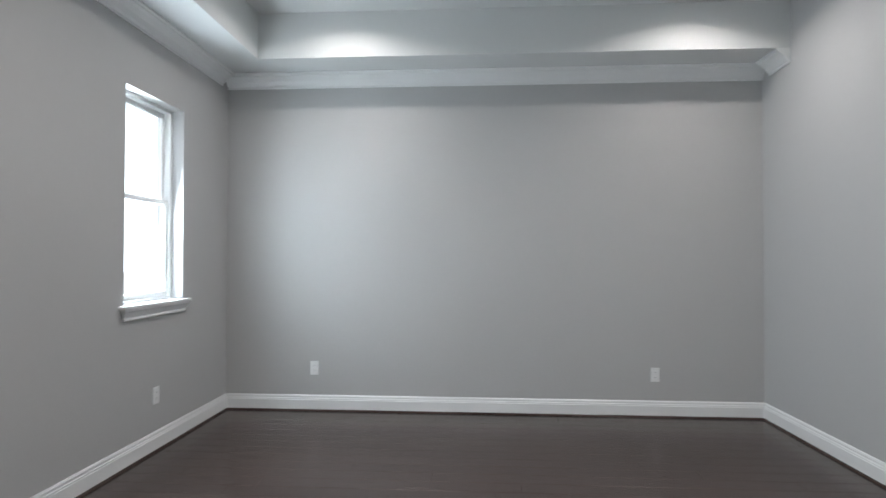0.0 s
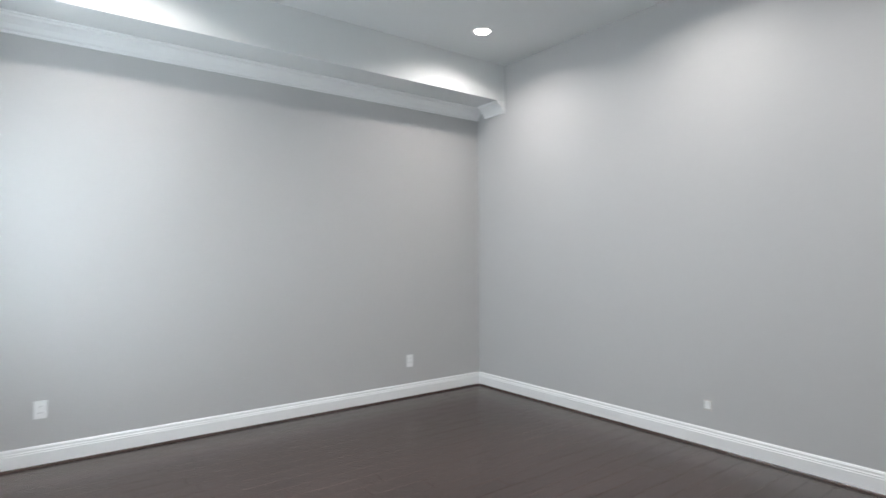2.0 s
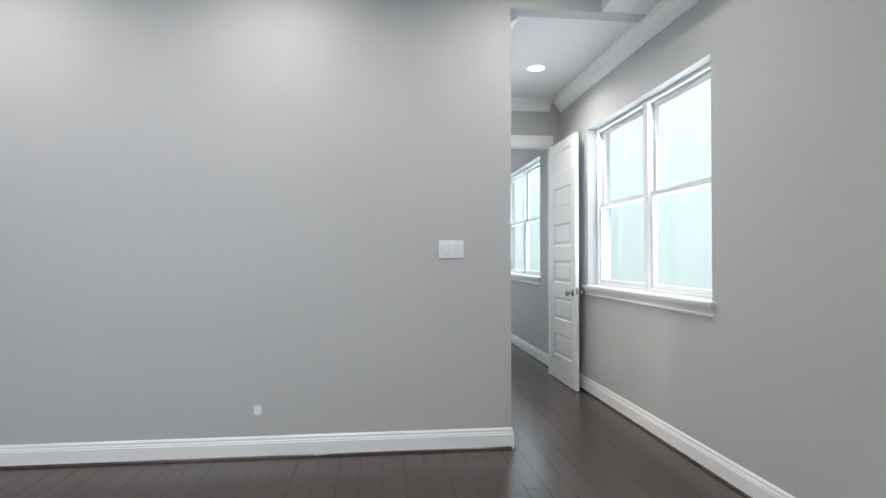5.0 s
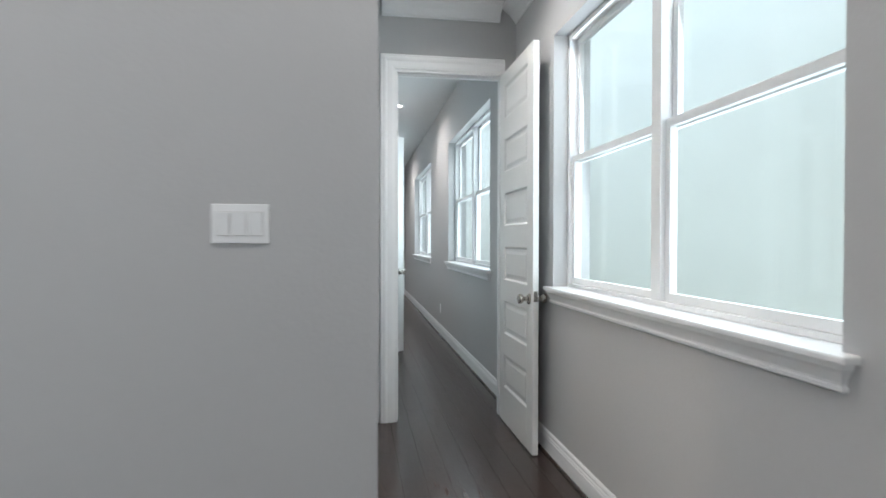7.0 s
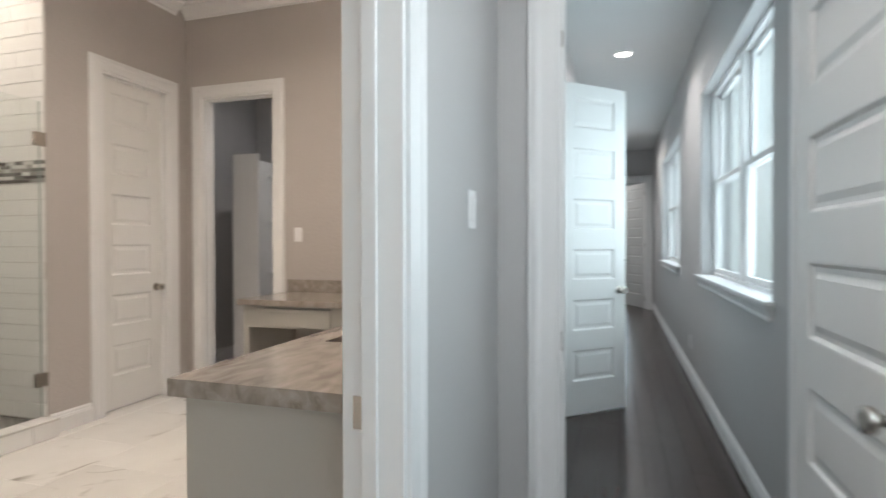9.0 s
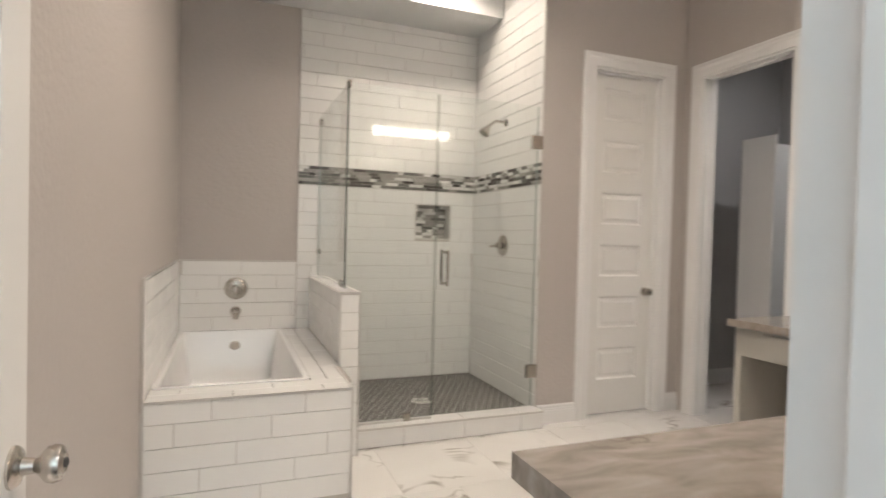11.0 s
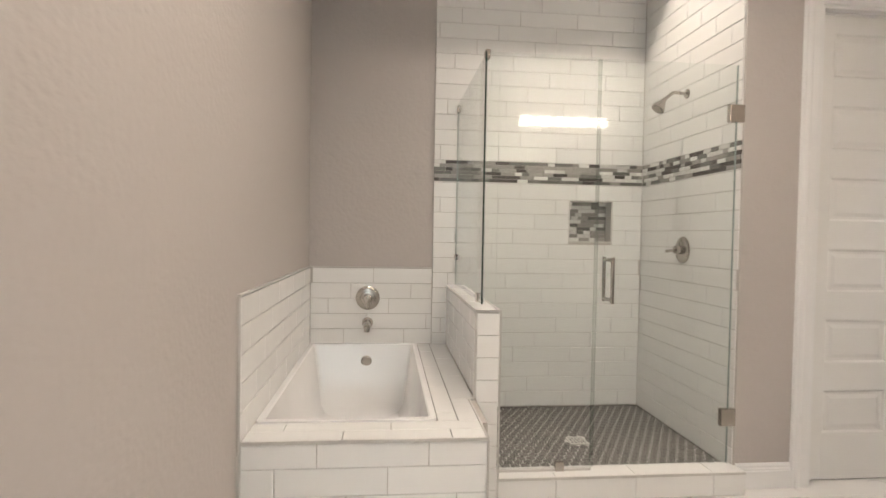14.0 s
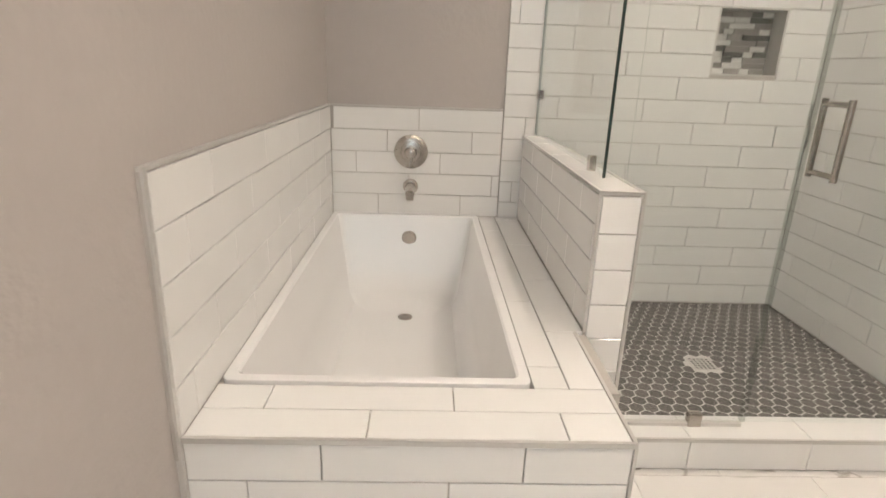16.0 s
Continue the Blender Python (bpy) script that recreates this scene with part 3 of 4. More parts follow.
outlet("white wall outlet above the baseboard", (-0.694, NY, 0.36), 180)
outlet("white wall outlet above the baseboard", (2.129, NY, 0.344), 180)
outlet("white wall outlet beneath the narrow window", (WX, 4.047, 0.37), -90)
outlet("white triple rocker switch on the grey wall", (EX, 1.451, 1.297), 90, 3)
outlet("white single rocker switch beside the bathroom door", (4.745, VY, 1.37), 180, 1)
outlet("white single rocker switch by the closet doorway", (BE, 3.13, 1.34), 90, 1)
outlet("white wall outlet low on the hall wall", (8.7, 0, 0.35), 0)
ob = thing("cable_box", "open low-voltage wall box with a loose white cover", "cable box", at=(EX, 2.664, 0.29), turn=90)
bm = bmesh.new()
for a in ((-0.027, 0.027, 0, 0.003, 0.034, 0.037), (-0.027, 0.027, 0, 0.003, -0.037, -0.034), (-0.027, -0.024, 0, 0.003, -0.034, 0.034), (0.024, 0.027, 0, 0.003, -0.034, 0.034)):
    box(bm, *a)
part("bracket", bm, GROUT, ob)
part("backing", made(-0.024, 0.024, -0.002, 0.001, -0.034, 0.034), GROUT, ob)
part("cover", made(-0.02, 0.022, 0.001, 0.009, -0.022, 0.031, bevel=0.002), PLATE, ob, "plain white plastic cover")


def downlight(x, y, z, lens, color, power, label):
    ob = thing("recessed_light", label, "ceiling light", "recessed ceiling lights", at=(x, y, z))
    part("trim_ring", lathe(bmesh.new(), pose(0, 0, 0), [(0.062, 0.0), (0.064, -0.006), (0.085, -0.006), (0.09, 0.0)], 32), TRIM, ob, smooth=True)
    part("lens", lathe(bmesh.new(), pose(0, 0, 0), [(0.061, -0.003), (0.061, -0.0045)], 32), lens, ob, "glowing frosted lens")
    lamp("downlight_beam", "AREA", power, color, pose(x, y, z - 0.012), 0.12, spread=150)


for x, y in BED_LAMPS:
    downlight(x, y, TRAY, LENS, COOL, 7.5, "round white recessed light glowing in the tray ceiling")
downlight(4.13, 0.555, LOBBY, LENS, COOL, 7, "round white recessed light glowing in the lobby ceiling")
# 12.3 and 15.2 are added, unseen lights; 15.2 brightens the door beyond.
for x in (8.58, 12.3, 15.2):
    downlight(x, 0.6, HALLC, LENS, COOL, 12, "round white recessed light glowing in the hall ceiling, farther two added")
downlight(7.75, 3.3, BATHC, LENS, COOL, 7, "round white recessed light glowing in the closet ceiling")
for x, y in BATH_LAMPS:
    downlight(x, y, BATHC, WARM_LENS, WARM, 10 if y > 4 else 14, "round white recessed light glowing in the bathroom ceiling")

# ---- bathroom things ----
DECK, PONY = 0.545, 0.955
tub = thing("bathtub", "white rectangular drop-in bathtub in a tiled deck", "bathtub", at=(3.853, 4.565, 0))


def basin(bm, levels, corner=0.05, n=5):
    """Nested rounded rectangles of (x half, y half, y shift, z), joined from the rim down."""
    rings = []
    for hx, hy, sy, z in levels:
        ring = []
        c = min(corner, hx * 0.9, hy * 0.9)
        for qx, qy, a0 in ((1, 1, 0), (-1, 1, 90), (-1, -1, 180), (1, -1, 270)):
            for k in range(n):
                a = radians(a0 + 90 * k / (n - 1))
                ring.append(bm.verts.new((qx * (hx - c) + c * math.cos(a), sy + qy * (hy - c) + c * math.sin(a), z)))
        rings.append(ring)
    for p, q in zip(rings, rings[1:]):
        for k in range(len(p)):
            bm.faces.new((p[k], p[(k + 1) % len(p)], q[(k + 1) % len(q)], q[k]))
    bm.faces.new(rings[-1])
    return bm


part("shell", basin(bmesh.new(), [(0.362, 0.788, 0, DECK - 0.06), (0.362, 0.788, 0, DECK + 0.004), (0.36, 0.786, 0, DECK + 0.006), (0.337, 0.763, 0, DECK + 0.006), (0.331, 0.757, 0.0, DECK), (0.295, 0.7, 0.02, 0.32), (0.27, 0.645, 0.03, 0.17), (0.24, 0.6, 0.03, 0.13), (0.15, 0.5, 0.03, 0.12)], 0.022), TUBW, tub, smooth=True)
part("drain", lathe(bmesh.new(), pose(0.015, 0.48, 0.122), [(0.034, 0), (0.034, 0.004), (0.02, 0.006), (0.016, 0.004)]), NICKEL, tub, "chrome drain", True)
part("overflow_cover", lathe(bmesh.new(), pose(0.02, 0.742, 0.44, 100, 0, 0), [(0.037, 0), (0.037, 0.008), (0.03, 0.013)]), NICKEL, tub, "round brushed overflow cover", True)

valve = thing("tub_valve", "brushed nickel round tub valve on the tile wall", "bath tap", at=(3.875, 5.356, 0.862))
part("escutcheon", lathe(bmesh.new(), pose(0, 0, 0, 90, 0, 0), [(0.082, 0), (0.082, 0.006), (0.072, 0.012), (0.05, 0.014), (0.048, 0.02), (0.03, 0.022)]), NICKEL, valve, smooth=True)
part("handle_hub", lathe(bmesh.new(), pose(0, -0.02, 0, 90, 0, 0), [(0.028, 0), (0.03, 0.02), (0.026, 0.04), (0.012, 0.045)]), NICKEL, valve, smooth=True)
part("lever", round_bar(bmesh.new(), (0, -0.05, 0.0), (0, -0.06, -0.065), 0.011, 0.007), NICKEL, valve, smooth=True)
spout = thing("tub_spout", "brushed nickel tub spout on the tile wall", "bath tap", at=(3.875, 5.356, 0.69))
part("flange", lathe(bmesh.new(), pose(0, 0, 0, 90, 0, 0), [(0.038, 0), (0.036, 0.008), (0.026, 0.012)]), NICKEL, spout, smooth=True)
bm = round_bar(bmesh.new(), (0, 0, 0), (0, -0.12, -0.012), 0.026, 0.022)
round_bar(bm, (0, -0.108, -0.005), (0, -0.113, -0.045), 0.021, 0.018)
part("pipe", bm, NICKEL, spout, smooth=True)

VSET = (SR - 0.016, 4.78, 1.235)
valve2 = thing("shower_valve", "brushed nickel shower valve with a lever", "shower tap", at=VSET, turn=-90)
part("escutcheon", lathe(bmesh.new(), pose(0, 0, 0, 90, 0, 0), [(0.082, 0), (0.082, 0.006), (0.07, 0.012), (0.035, 0.014)]), NICKEL, valve2, smooth=True)
part("handle_hub", lathe(bmesh.new(), pose(0, -0.012, 0, 90, 0, 0), [(0.026, 0), (0.028, 0.025), (0.022, 0.045), (0.01, 0.05)]), NICKEL, valve2, smooth=True)
part("lever", round_bar(bmesh.new(), (0, -0.045, 0), (0.0, -0.11, -0.01), 0.011, 0.009), NICKEL, valve2, smooth=True)
head = thing("wall_shower", "brushed nickel shower head on a bent arm", "shower", at=(SR - 0.016, 4.78, 2.19), turn=-90)
part("flange", lathe(bmesh.new(), pose(0, 0, 0, 90, 0, 0), [(0.03, 0), (0.028, 0.006), (0.014, 0.01)]), NICKEL, head, smooth=True)
bm = round_bar(bmesh.new(), (0, 0, 0), (0, -0.09, 0.005), 0.01)
round_bar(bm, (0, -0.088, 0.006), (0, -0.15, -0.045), 0.01)
part("arm", bm, NICKEL, head, smooth=True)
part("rose", lathe(bmesh.new(), Matrix.Translation((0, -0.145, -0.04)) @ pose(0, 0, 0, 145, 0, 0), [(0.014, 0), (0.018, 0.02), (0.038, 0.06), (0.042, 0.075), (0.036, 0.08)]), NICKEL, head, smooth=True)

GY, GX, GTOP = 4.236, 4.478, 2.2
enclosure = thing("shower_enclosure", "frameless clear glass shower enclosure with hinged door", "shower screen", at=(0, 0, 0))


def sheet(name, a, edges):
    g = part(name, made(*a), SHOWER_GLASS, enclosure, "clear glass panel")
    g.visible_shadow = False
    for e in edges:
        part("glass_edge", made(*e), GLASS_EDGE if name == "notch_panel" else PALE_EDGE, g)


sheet("side_panel", (GX - 0.005, GX + 0.005, GY + 0.012, 5.35, PONY + 0.008, GTOP), [(GX - 0.0052, GX + 0.0052, 5.3502, 5.354, PONY + 0.008, GTOP)])
sheet("front_panel", (4.54, 5.045, GY - 0.005, GY + 0.005, 0.135, GTOP), [])
sheet("notch_panel", (GX - 0.005, 4.54, GY - 0.005, GY + 0.005, PONY + 0.008, GTOP), [(GX - 0.013, GX - 0.0052, GY - 0.011, GY - 0.0052, PONY + 0.008, GTOP)])
sheet("door", (5.052, 5.775, GY - 0.005, GY + 0.005, 0.14, GTOP - 0.005), [(5.7752, 5.779, GY - 0.0052, GY + 0.0052, 0.14, GTOP - 0.005)])
part("seal", made(5.041, 5.0555, GY - 0.008, GY + 0.008, 0.14, GTOP - 0.01), clear("seal_plastic", (0.9, 0.92, 0.91), 0.3), enclosure, "translucent door seal")
for z in (1.95, 0.38):
    part("hinge", made(5.735, SR - 0.016, GY - 0.016, GY + 0.016, z - 0.045, z + 0.045, bevel=0.003), NICKEL, enclosure, "square brushed hinge")
for c in ((4.86, 4.905, GY - 0.014, GY + 0.014, 0.12, 0.17), (GX - 0.012, GX + 0.012, GY - 0.01, GY + 0.04, GTOP - 0.03, GTOP + 0.012), (GX - 0.012, GX + 0.012, 4.38, 4.405, PONY, PONY + 0.05), (GX - 0.012, GX + 0.012, 5.3, 5.35, 1.13, 1.17), (GX - 0.012, GX + 0.012, 5.3, 5.35, 2.14, 2.18)):
    part("clamp", made(*c, bevel=0.003), NICKEL, enclosure, "brushed glass clamp")
bm = bmesh.new()
for y in (GY - 0.055, GY + 0.055):
    round_bar(bm, (5.115, y, 0.975), (5.115, y, 1.205), 0.0095)
for z in (0.99, 1.19):
    round_bar(bm, (5.115, GY - 0.055, z), (5.115, GY + 0.055, z), 0.0085)
part("handle", bm, NICKEL, enclosure, "brushed nickel pull handle", True)

drain = thing("shower_drain", "square metal drain in the shower floor", "drain", at=(5.14, 4.7, 0.093))
part("grate", made(-0.055, 0.055, -0.055, 0.055, -0.004, 0.003, bevel=0.001), EDGE, drain)
for k in range(5):
    for j in range(5):
        part("hole", made(-0.04 + 0.018 * k, -0.03 + 0.018 * k, -0.04 + 0.018 * j, -0.03 + 0.018 * j, 0.003, 0.0034), DARK, drain)

# vanity and makeup desk
VT = 0.925
vanity = thing("vanity_cabinet", "grey painted bathroom vanity cabinet", "cabinet", at=(0, 0, 0))
part("body", made(4.31, 6.1, BS + 0.001, 1.70, 0.1, VT - 0.045), CABINET, vanity)
part("plinth", made(4.36, 6.1, BS + 0.001, 1.64, 0.004, 0.1), CABINET, vanity)
part("end_panel", made(4.295, 4.31, BS + 0.001, 1.715, 0.004, VT - 0.045, bevel=0.002), CABINET, vanity)
for k in range(4):
    d = part("door", made(4.33 + 0.44 * k, 4.75 + 0.44 * k, 1.70, 1.718, 0.12, VT - 0.06, bevel=0.003), CABINET, vanity)
    part("handle", round_bar(bmesh.new(), (4.70 + 0.44 * k, 1.745, 0.6), (4.70 + 0.44 * k, 1.745, 0.74), 0.006), NICKEL, d)
counter = thing("vanity_counter", "polished brown-grey veined stone vanity top", "worktop", at=(0, 0, 0))
bm = bmesh.new()
SX = (4.86, 5.32, 1.36, 1.63)
for a in ((4.268, SX[0], BS + 0.002, 1.75), (SX[1], 6.1, BS + 0.002, 1.75), (SX[0], SX[1], BS + 0.002, SX[2]), (SX[0], SX[1], SX[3], 1.75)):
    box(bm, *a, VT - 0.045, VT)
bmesh.ops.remove_doubles(bm, verts=bm.verts, dist=0.0005)
part("slab", bm, GRANITE, counter)
part("backsplash", made(4.268, 6.1, BS + 0.002, BS + 0.022, VT, VT + 0.1, bevel=0.002), GRANITE, counter)
sink = thing("undermount_sink", "white rectangular undermount sink in the stone top", "sink", at=((SX[0] + SX[1]) / 2, (SX[2] + SX[3]) / 2, 0))
part("bowl", basin(bmesh.new(), [(0.245, 0.15, 0, VT - 0.047), (0.232, 0.137, 0, VT - 0.047), (0.22, 0.125, 0, VT - 0.1), (0.19, 0.1, 0, VT - 0.16), (0.1, 0.05, 0, VT - 0.165)], 0.04), TUBW, sink, smooth=True)
part("drain", lathe(bmesh.new(), pose(0, 0, VT - 0.164), [(0.022, 0), (0.022, 0.003), (0.012, 0.004)]), NICKEL, sink, smooth=True)
MT = 0.875
desk = thing("makeup_desk", "grey painted makeup desk with a drawer and knee space", "cabinet", at=(0, 0, 0))
part("side_panel", made(6.47, BE - 0.001, 3.16, 3.2, 0.004, MT - 0.04), CABINET, desk)
part("apron_rail", made(6.47, 6.49, 2.3, 3.16, MT - 0.2, MT - 0.04), CABINET, desk)
d = part("drawer_front", made(6.452, 6.47, 2.5, 3.02, MT - 0.185, MT - 0.06, bevel=0.003), CABINET, desk)
part("drawer_field", made(6.449, 6.452, 2.55, 2.97, MT - 0.155, MT - 0.09), CABINET, d)
part("corner_body", made(6.47, BE - 0.001, BS + 0.001, 2.3, 0.004, MT - 0.04), CABINET, desk)
part("corner_filler", made(6.101, 6.47, BS + 0.001, 1.70, 0.004, MT - 0.04), CABINET, desk)
top = thing("makeup_counter", "polished brown-grey veined stone desk top", "worktop", at=(0, 0, 0))
bm = bmesh.new()
outline = ((6.42, 3.22), (6.42, 2.25), (6.12, 1.78), (6.12, BS + 0.002), (BE - 0.002, BS + 0.002), (BE - 0.002, 3.22))
lo, hi = ([bm.verts.new((x, y, z)) for x, y in outline] for z in (MT - 0.04, MT))
bm.faces.new(lo[::-1])
bm.faces.new(hi)
for k in range(6):
    bm.faces.new((lo[k], lo[(k + 1) % 6], hi[(k + 1) % 6], hi[k]))
part("slab", bm, GRANITE, top)
part("backsplash", made(BE - 0.022, BE - 0.002, BS + 0.002, 3.22, MT, MT + 0.1, bevel=0.002), GRANITE, top)

bar = thing("vanity_light", "five-shade vanity wall light, glowing", "wall light", at=(5.8, BS, 2.5))
part("backplate", made(-0.45, 0.45, 0.0, 0.03, -0.03, 0.03, bevel=0.005), NICKEL, bar)
for k in range(5):
    x = -0.4 + 0.2 * k
    part("arm", round_bar(bmesh.new(), (x, 0.03, 0), (x, 0.06, 0), 0.012), NICKEL, bar)
    part("shade", made(x - 0.058, x + 0.058, 0.06, 0.16, -0.05, 0.05, bevel=0.015), SHADE, bar, "glowing frosted glass shade")

unit = thing("closet_shelves", "white built-in closet shelves, empty", "shelf", at=(0, 0, 0))
part("end_panel", made(7.75, 7.77, 4.0, 4.3, 0.004, 2.15), TRIM, unit)
part("side_panel", made(7.77, 8.749, 4.28, 4.3, 0.004, 2.15), TRIM, unit)
part("side_panel", made(8.3, 8.7, 3.1, 3.125, 0.004, 2.1), TRIM, unit)
for z in (0.4, 0.95, 1.5, 1.98):
    part("shelf", made(8.32, 8.749, 3.126, 4.279, z, z + 0.02), TRIM, unit)
part("back_panel", made(8.742, 8.7495, 3.126, 4.279, 0.9, 1.98), TRIM, unit)

# ---- tiled surfaces, piece by piece ----
PIECES = {}


def piece(name, size, place, mat, parent, bevel=0.0015):
    """One tile or plank: a box bevelled on its edges; alike sizes share a mesh."""
    key = (name, mat.name, *(round(s, 3) for s in size))
    if key not in PIECES:
        sx, sy, sz = (s / 2 for s in size)
        thin = min(range(3), key=lambda i: size[i])
        bm = bmesh.new()
        c = min(bevel, min(size) * 0.4)
        v = {}
        half = [sx, sy, sz]
        i, j = [k for k in range(3) if k != thin]
        rings = []
        for depth, inset in ((-half[thin], 0), (half[thin] - c, 0), (half[thin], c)):
            ring = []
            for a, b in ((-1, -1), (1, -1), (1, 1), (-1, 1)):
                p = [0, 0, 0]
                p[thin], p[i], p[j] = depth, a * (half[i] - inset), b * (half[j] - inset)
                ring.append(bm.verts.new(p))
            rings.append(ring)
        flat = [q for q in rings]
        for p, q in zip(flat, flat[1:]):
            for k in range(4):
                bm.faces.new((p[k], p[(k + 1) % 4], q[(k + 1) % 4], q[k]))
        bm.faces.new(flat[0][::-1])
        bm.faces.new(flat[-1])
        PIECES[key] = mesh_from(name, bm, mat)
    ob = new(name, PIECES[key])
    ob.location = place
    ob.parent = parent
    return ob


RH, TW, G = 0.1045, 0.41, 0.0029


def tile_face(parent, axis, plane, out, u0, u1, v0, v1, shift=0.0, skip=(), start=None, thick=0.008, mat=TILE, origin=None):
    """Rows of long tiles on an upright face: axis 'x' or 'y' is the way rows run, out the sign the face looks to."""
    rows = int(math.ceil((v1 - v0) / RH - 0.05))
    for r in range(rows):
        z0 = v0 + r * RH if start is None else v1 - (r + 1) * RH
        z1 = z0 + RH
        z0, z1 = max(z0, v0), min(z1, v1)
        off = ((r * 0.37 + shift) % 1.0) * TW
        u = u0 - TW + off
        while u < u1:
            a, b = max(u, u0), min(u + TW, u1)
            u += TW
            if b - a < 0.02:
                continue
            spans = [(a, b)]
            hit = [s for s in skip if s[2] < z1 - 0.01 and s[3] > z0 + 0.01]
            for s in hit:
                spans = [q for p, e in spans for q in ((p, min(e, s[0])), (max(p, s[1]), e)) if q[1] - q[0] > 0.012]
            for p, e in spans:
                size = (e - p - G, thick, z1 - z0 - G) if axis == "x" else (thick, e - p - G, z1 - z0 - G)
                c = ((p + e) / 2, plane + out * thick / 2, (z0 + z1) / 2) if axis == "x" else (plane + out * thick / 2, (p + e) / 2, (z0 + z1) / 2)
                ob = piece("tile", size, c, mat, parent)
                if out < 0:
                    ob.rotation_euler = (0, 0, math.pi)


def backing(name, a, label):
    return tagged(part(name, made(*a), GROUT), label, "tiled wall", kind="structure")


BAND = (1.675, 1.82)
NICHE = (5.28, 5.6, 1.265, 1.565)
north = tagged(part("wall_tile_north", wall_with_holes("x", (BN - 0.007, BN - 0.0005), 4.316, SR, 0.02, 3.03, [NICHE]), GROUT), "white long-tile shower wall with a mosaic band", "tiled wall", kind="structure")
tile_face(north, "x", BN - 0.006, -1, 4.316, SR - 0.015, 0.1, BAND[0], 0.3, [NICHE])
tile_face(north, "x", BN - 0.006, -1, 4.316, SR - 0.015, BAND[1], 3.03, 0.1)
tubback = backing("wall_tile_tub", (BX, 4.314, BN - 0.007, BN - 0.0005, 0.5, 1.07), "white long-tile wall behind the bathtub")
tile_face(tubback, "x", BN - 0.006, -1, BX + 0.014, 4.314, DECK, 1.07, 0.55)
tubside = backing("wall_tile_tub_side", (BX + 0.0005, BX + 0.007, 3.56, BN - 0.014, 0.5, 1.07), "white long-tile wall along the bathtub")
tile_face(tubside, "y", BX + 0.006, 1, 3.575, BN - 0.014, DECK, 1.07, 0.2)
side = backing("wall_tile_east", (SR - 0.007, SR - 0.0005, WCY, BN - 0.014, 0.02, 3.3), "white long-tile shower side wall with a mosaic band")
tile_face(side, "y", SR - 0.006, -1, WCY + 0.01, BN - 0.014, 0.1, BAND[0], 0.7)
tile_face(side, "y", SR - 0.006, -1, WCY + 0.01, BN - 0.014, BAND[1], 3.29, 0.4)

rng = random.Random(5)


def mosaic(parent, axis, plane, out, u0, u1, v0, v1, rows, palette=MOSAIC):
    h = (v1 - v0) / rows
    for r in range(rows):
        u = u0 - rng.random() * 0.1
        while u < u1:
            w = rng.choice((0.05, 0.075, 0.1, 0.125))
            a, b = max(u, u0), min(u + w, u1)
            u += w
            if b - a < 0.008:
                continue
            mat = rng.choice(palette)
            d = 0.008
            size = (b - a - 0.002, d, h - 0.002) if axis == "x" else (d, b - a - 0.002, h - 0.002)
            c = ((a + b) / 2, plane + out * d / 2, v0 + (r + 0.5) * h) if axis == "x" else (plane + out * d / 2, (a + b) / 2, v0 + (r + 0.5) * h)
            piece("mosaic_tile", size, c, mat, parent, 0.0008).rotation_euler = (0, 0, math.pi if out < 0 else 0)


mosaic(north, "x", BN - 0.006, -1, 4.316, SR - 0.015, *BAND, 6)
mosaic(side, "y", SR - 0.006, -1, WCY + 0.01, BN - 0.014, *BAND, 6)
niche = tagged(part("niche", wall_with_holes("x", (BN - 0.012, BN + 0.1), NICHE[0] - 0.001, NICHE[1] + 0.001, NICHE[2] - 0.001, NICHE[3] + 0.001, [(NICHE[0] + 0.008, NICHE[1] - 0.008, NICHE[2] + 0.008, NICHE[3] - 0.008)]), EDGE), "recessed shower niche lined with mosaic tile", "niche", kind="structure")
part("back_panel", made(NICHE[0], NICHE[1], BN + 0.095, BN + 0.105, NICHE[2], NICHE[3]), GROUT, niche)
mosaic(niche, "x", BN + 0.095, -1, NICHE[0] + 0.008, NICHE[1] - 0.008, NICHE[2] + 0.008, NICHE[3] - 0.008, 11, [MOSAIC[1], MOSAIC[2], MOSAIC[2], MOSAIC[3], MOSAIC[3]])

# pony wall
px0, px1, py0 = 4.416, 4.534, 4.069
pony = backing("half_wall", (px0 + 0.008, px1 - 0.008, py0 + 0.008, BN - 0.014, -0.003, PONY - 0.01), "white tiled half wall between bathtub and shower")
tile_face(pony, "y", px0 + 0.008, -1, py0 + 0.012, BN - 0.014, DECK, PONY - 0.012, 0.3)
tile_face(pony, "y", px1 - 0.008, 1, 4.28, BN - 0.014, 0.1, PONY - 0.012, 0.6)
for r in range(9):
    z1 = PONY - 0.012 - r * RH
    piece("tile", (px1 - px0 - 0.014, 0.008, RH - G), ((px0 + px1) / 2, py0 + 0.004, z1 - RH / 2), TILE, pony).rotation_euler = (0, 0, math.pi)
for k in range(4):
    y0 = py0 + 0.01 + k * 0.33
    piece("tile", (px1 - px0 - 0.012, min(0.33, BN - 0.014 - y0) - G, 0.012), ((px0 + px1) / 2, y0 + min(0.33, BN - 0.014 - y0) / 2, PONY - 0.006), TILE, pony)
for x in (px0, px1):
    part("edge_trim", made(x - 0.004, x + 0.004, py0 - 0.002, py0 + 0.006, (DECK if x == px0 else 0), PONY + 0.001), EDGE, pony)
    part("edge_trim", made(x - 0.004, x + 0.004, py0 + 0.006, BN - 0.015, PONY - 0.006, PONY + 0.0015), EDGE, pony)
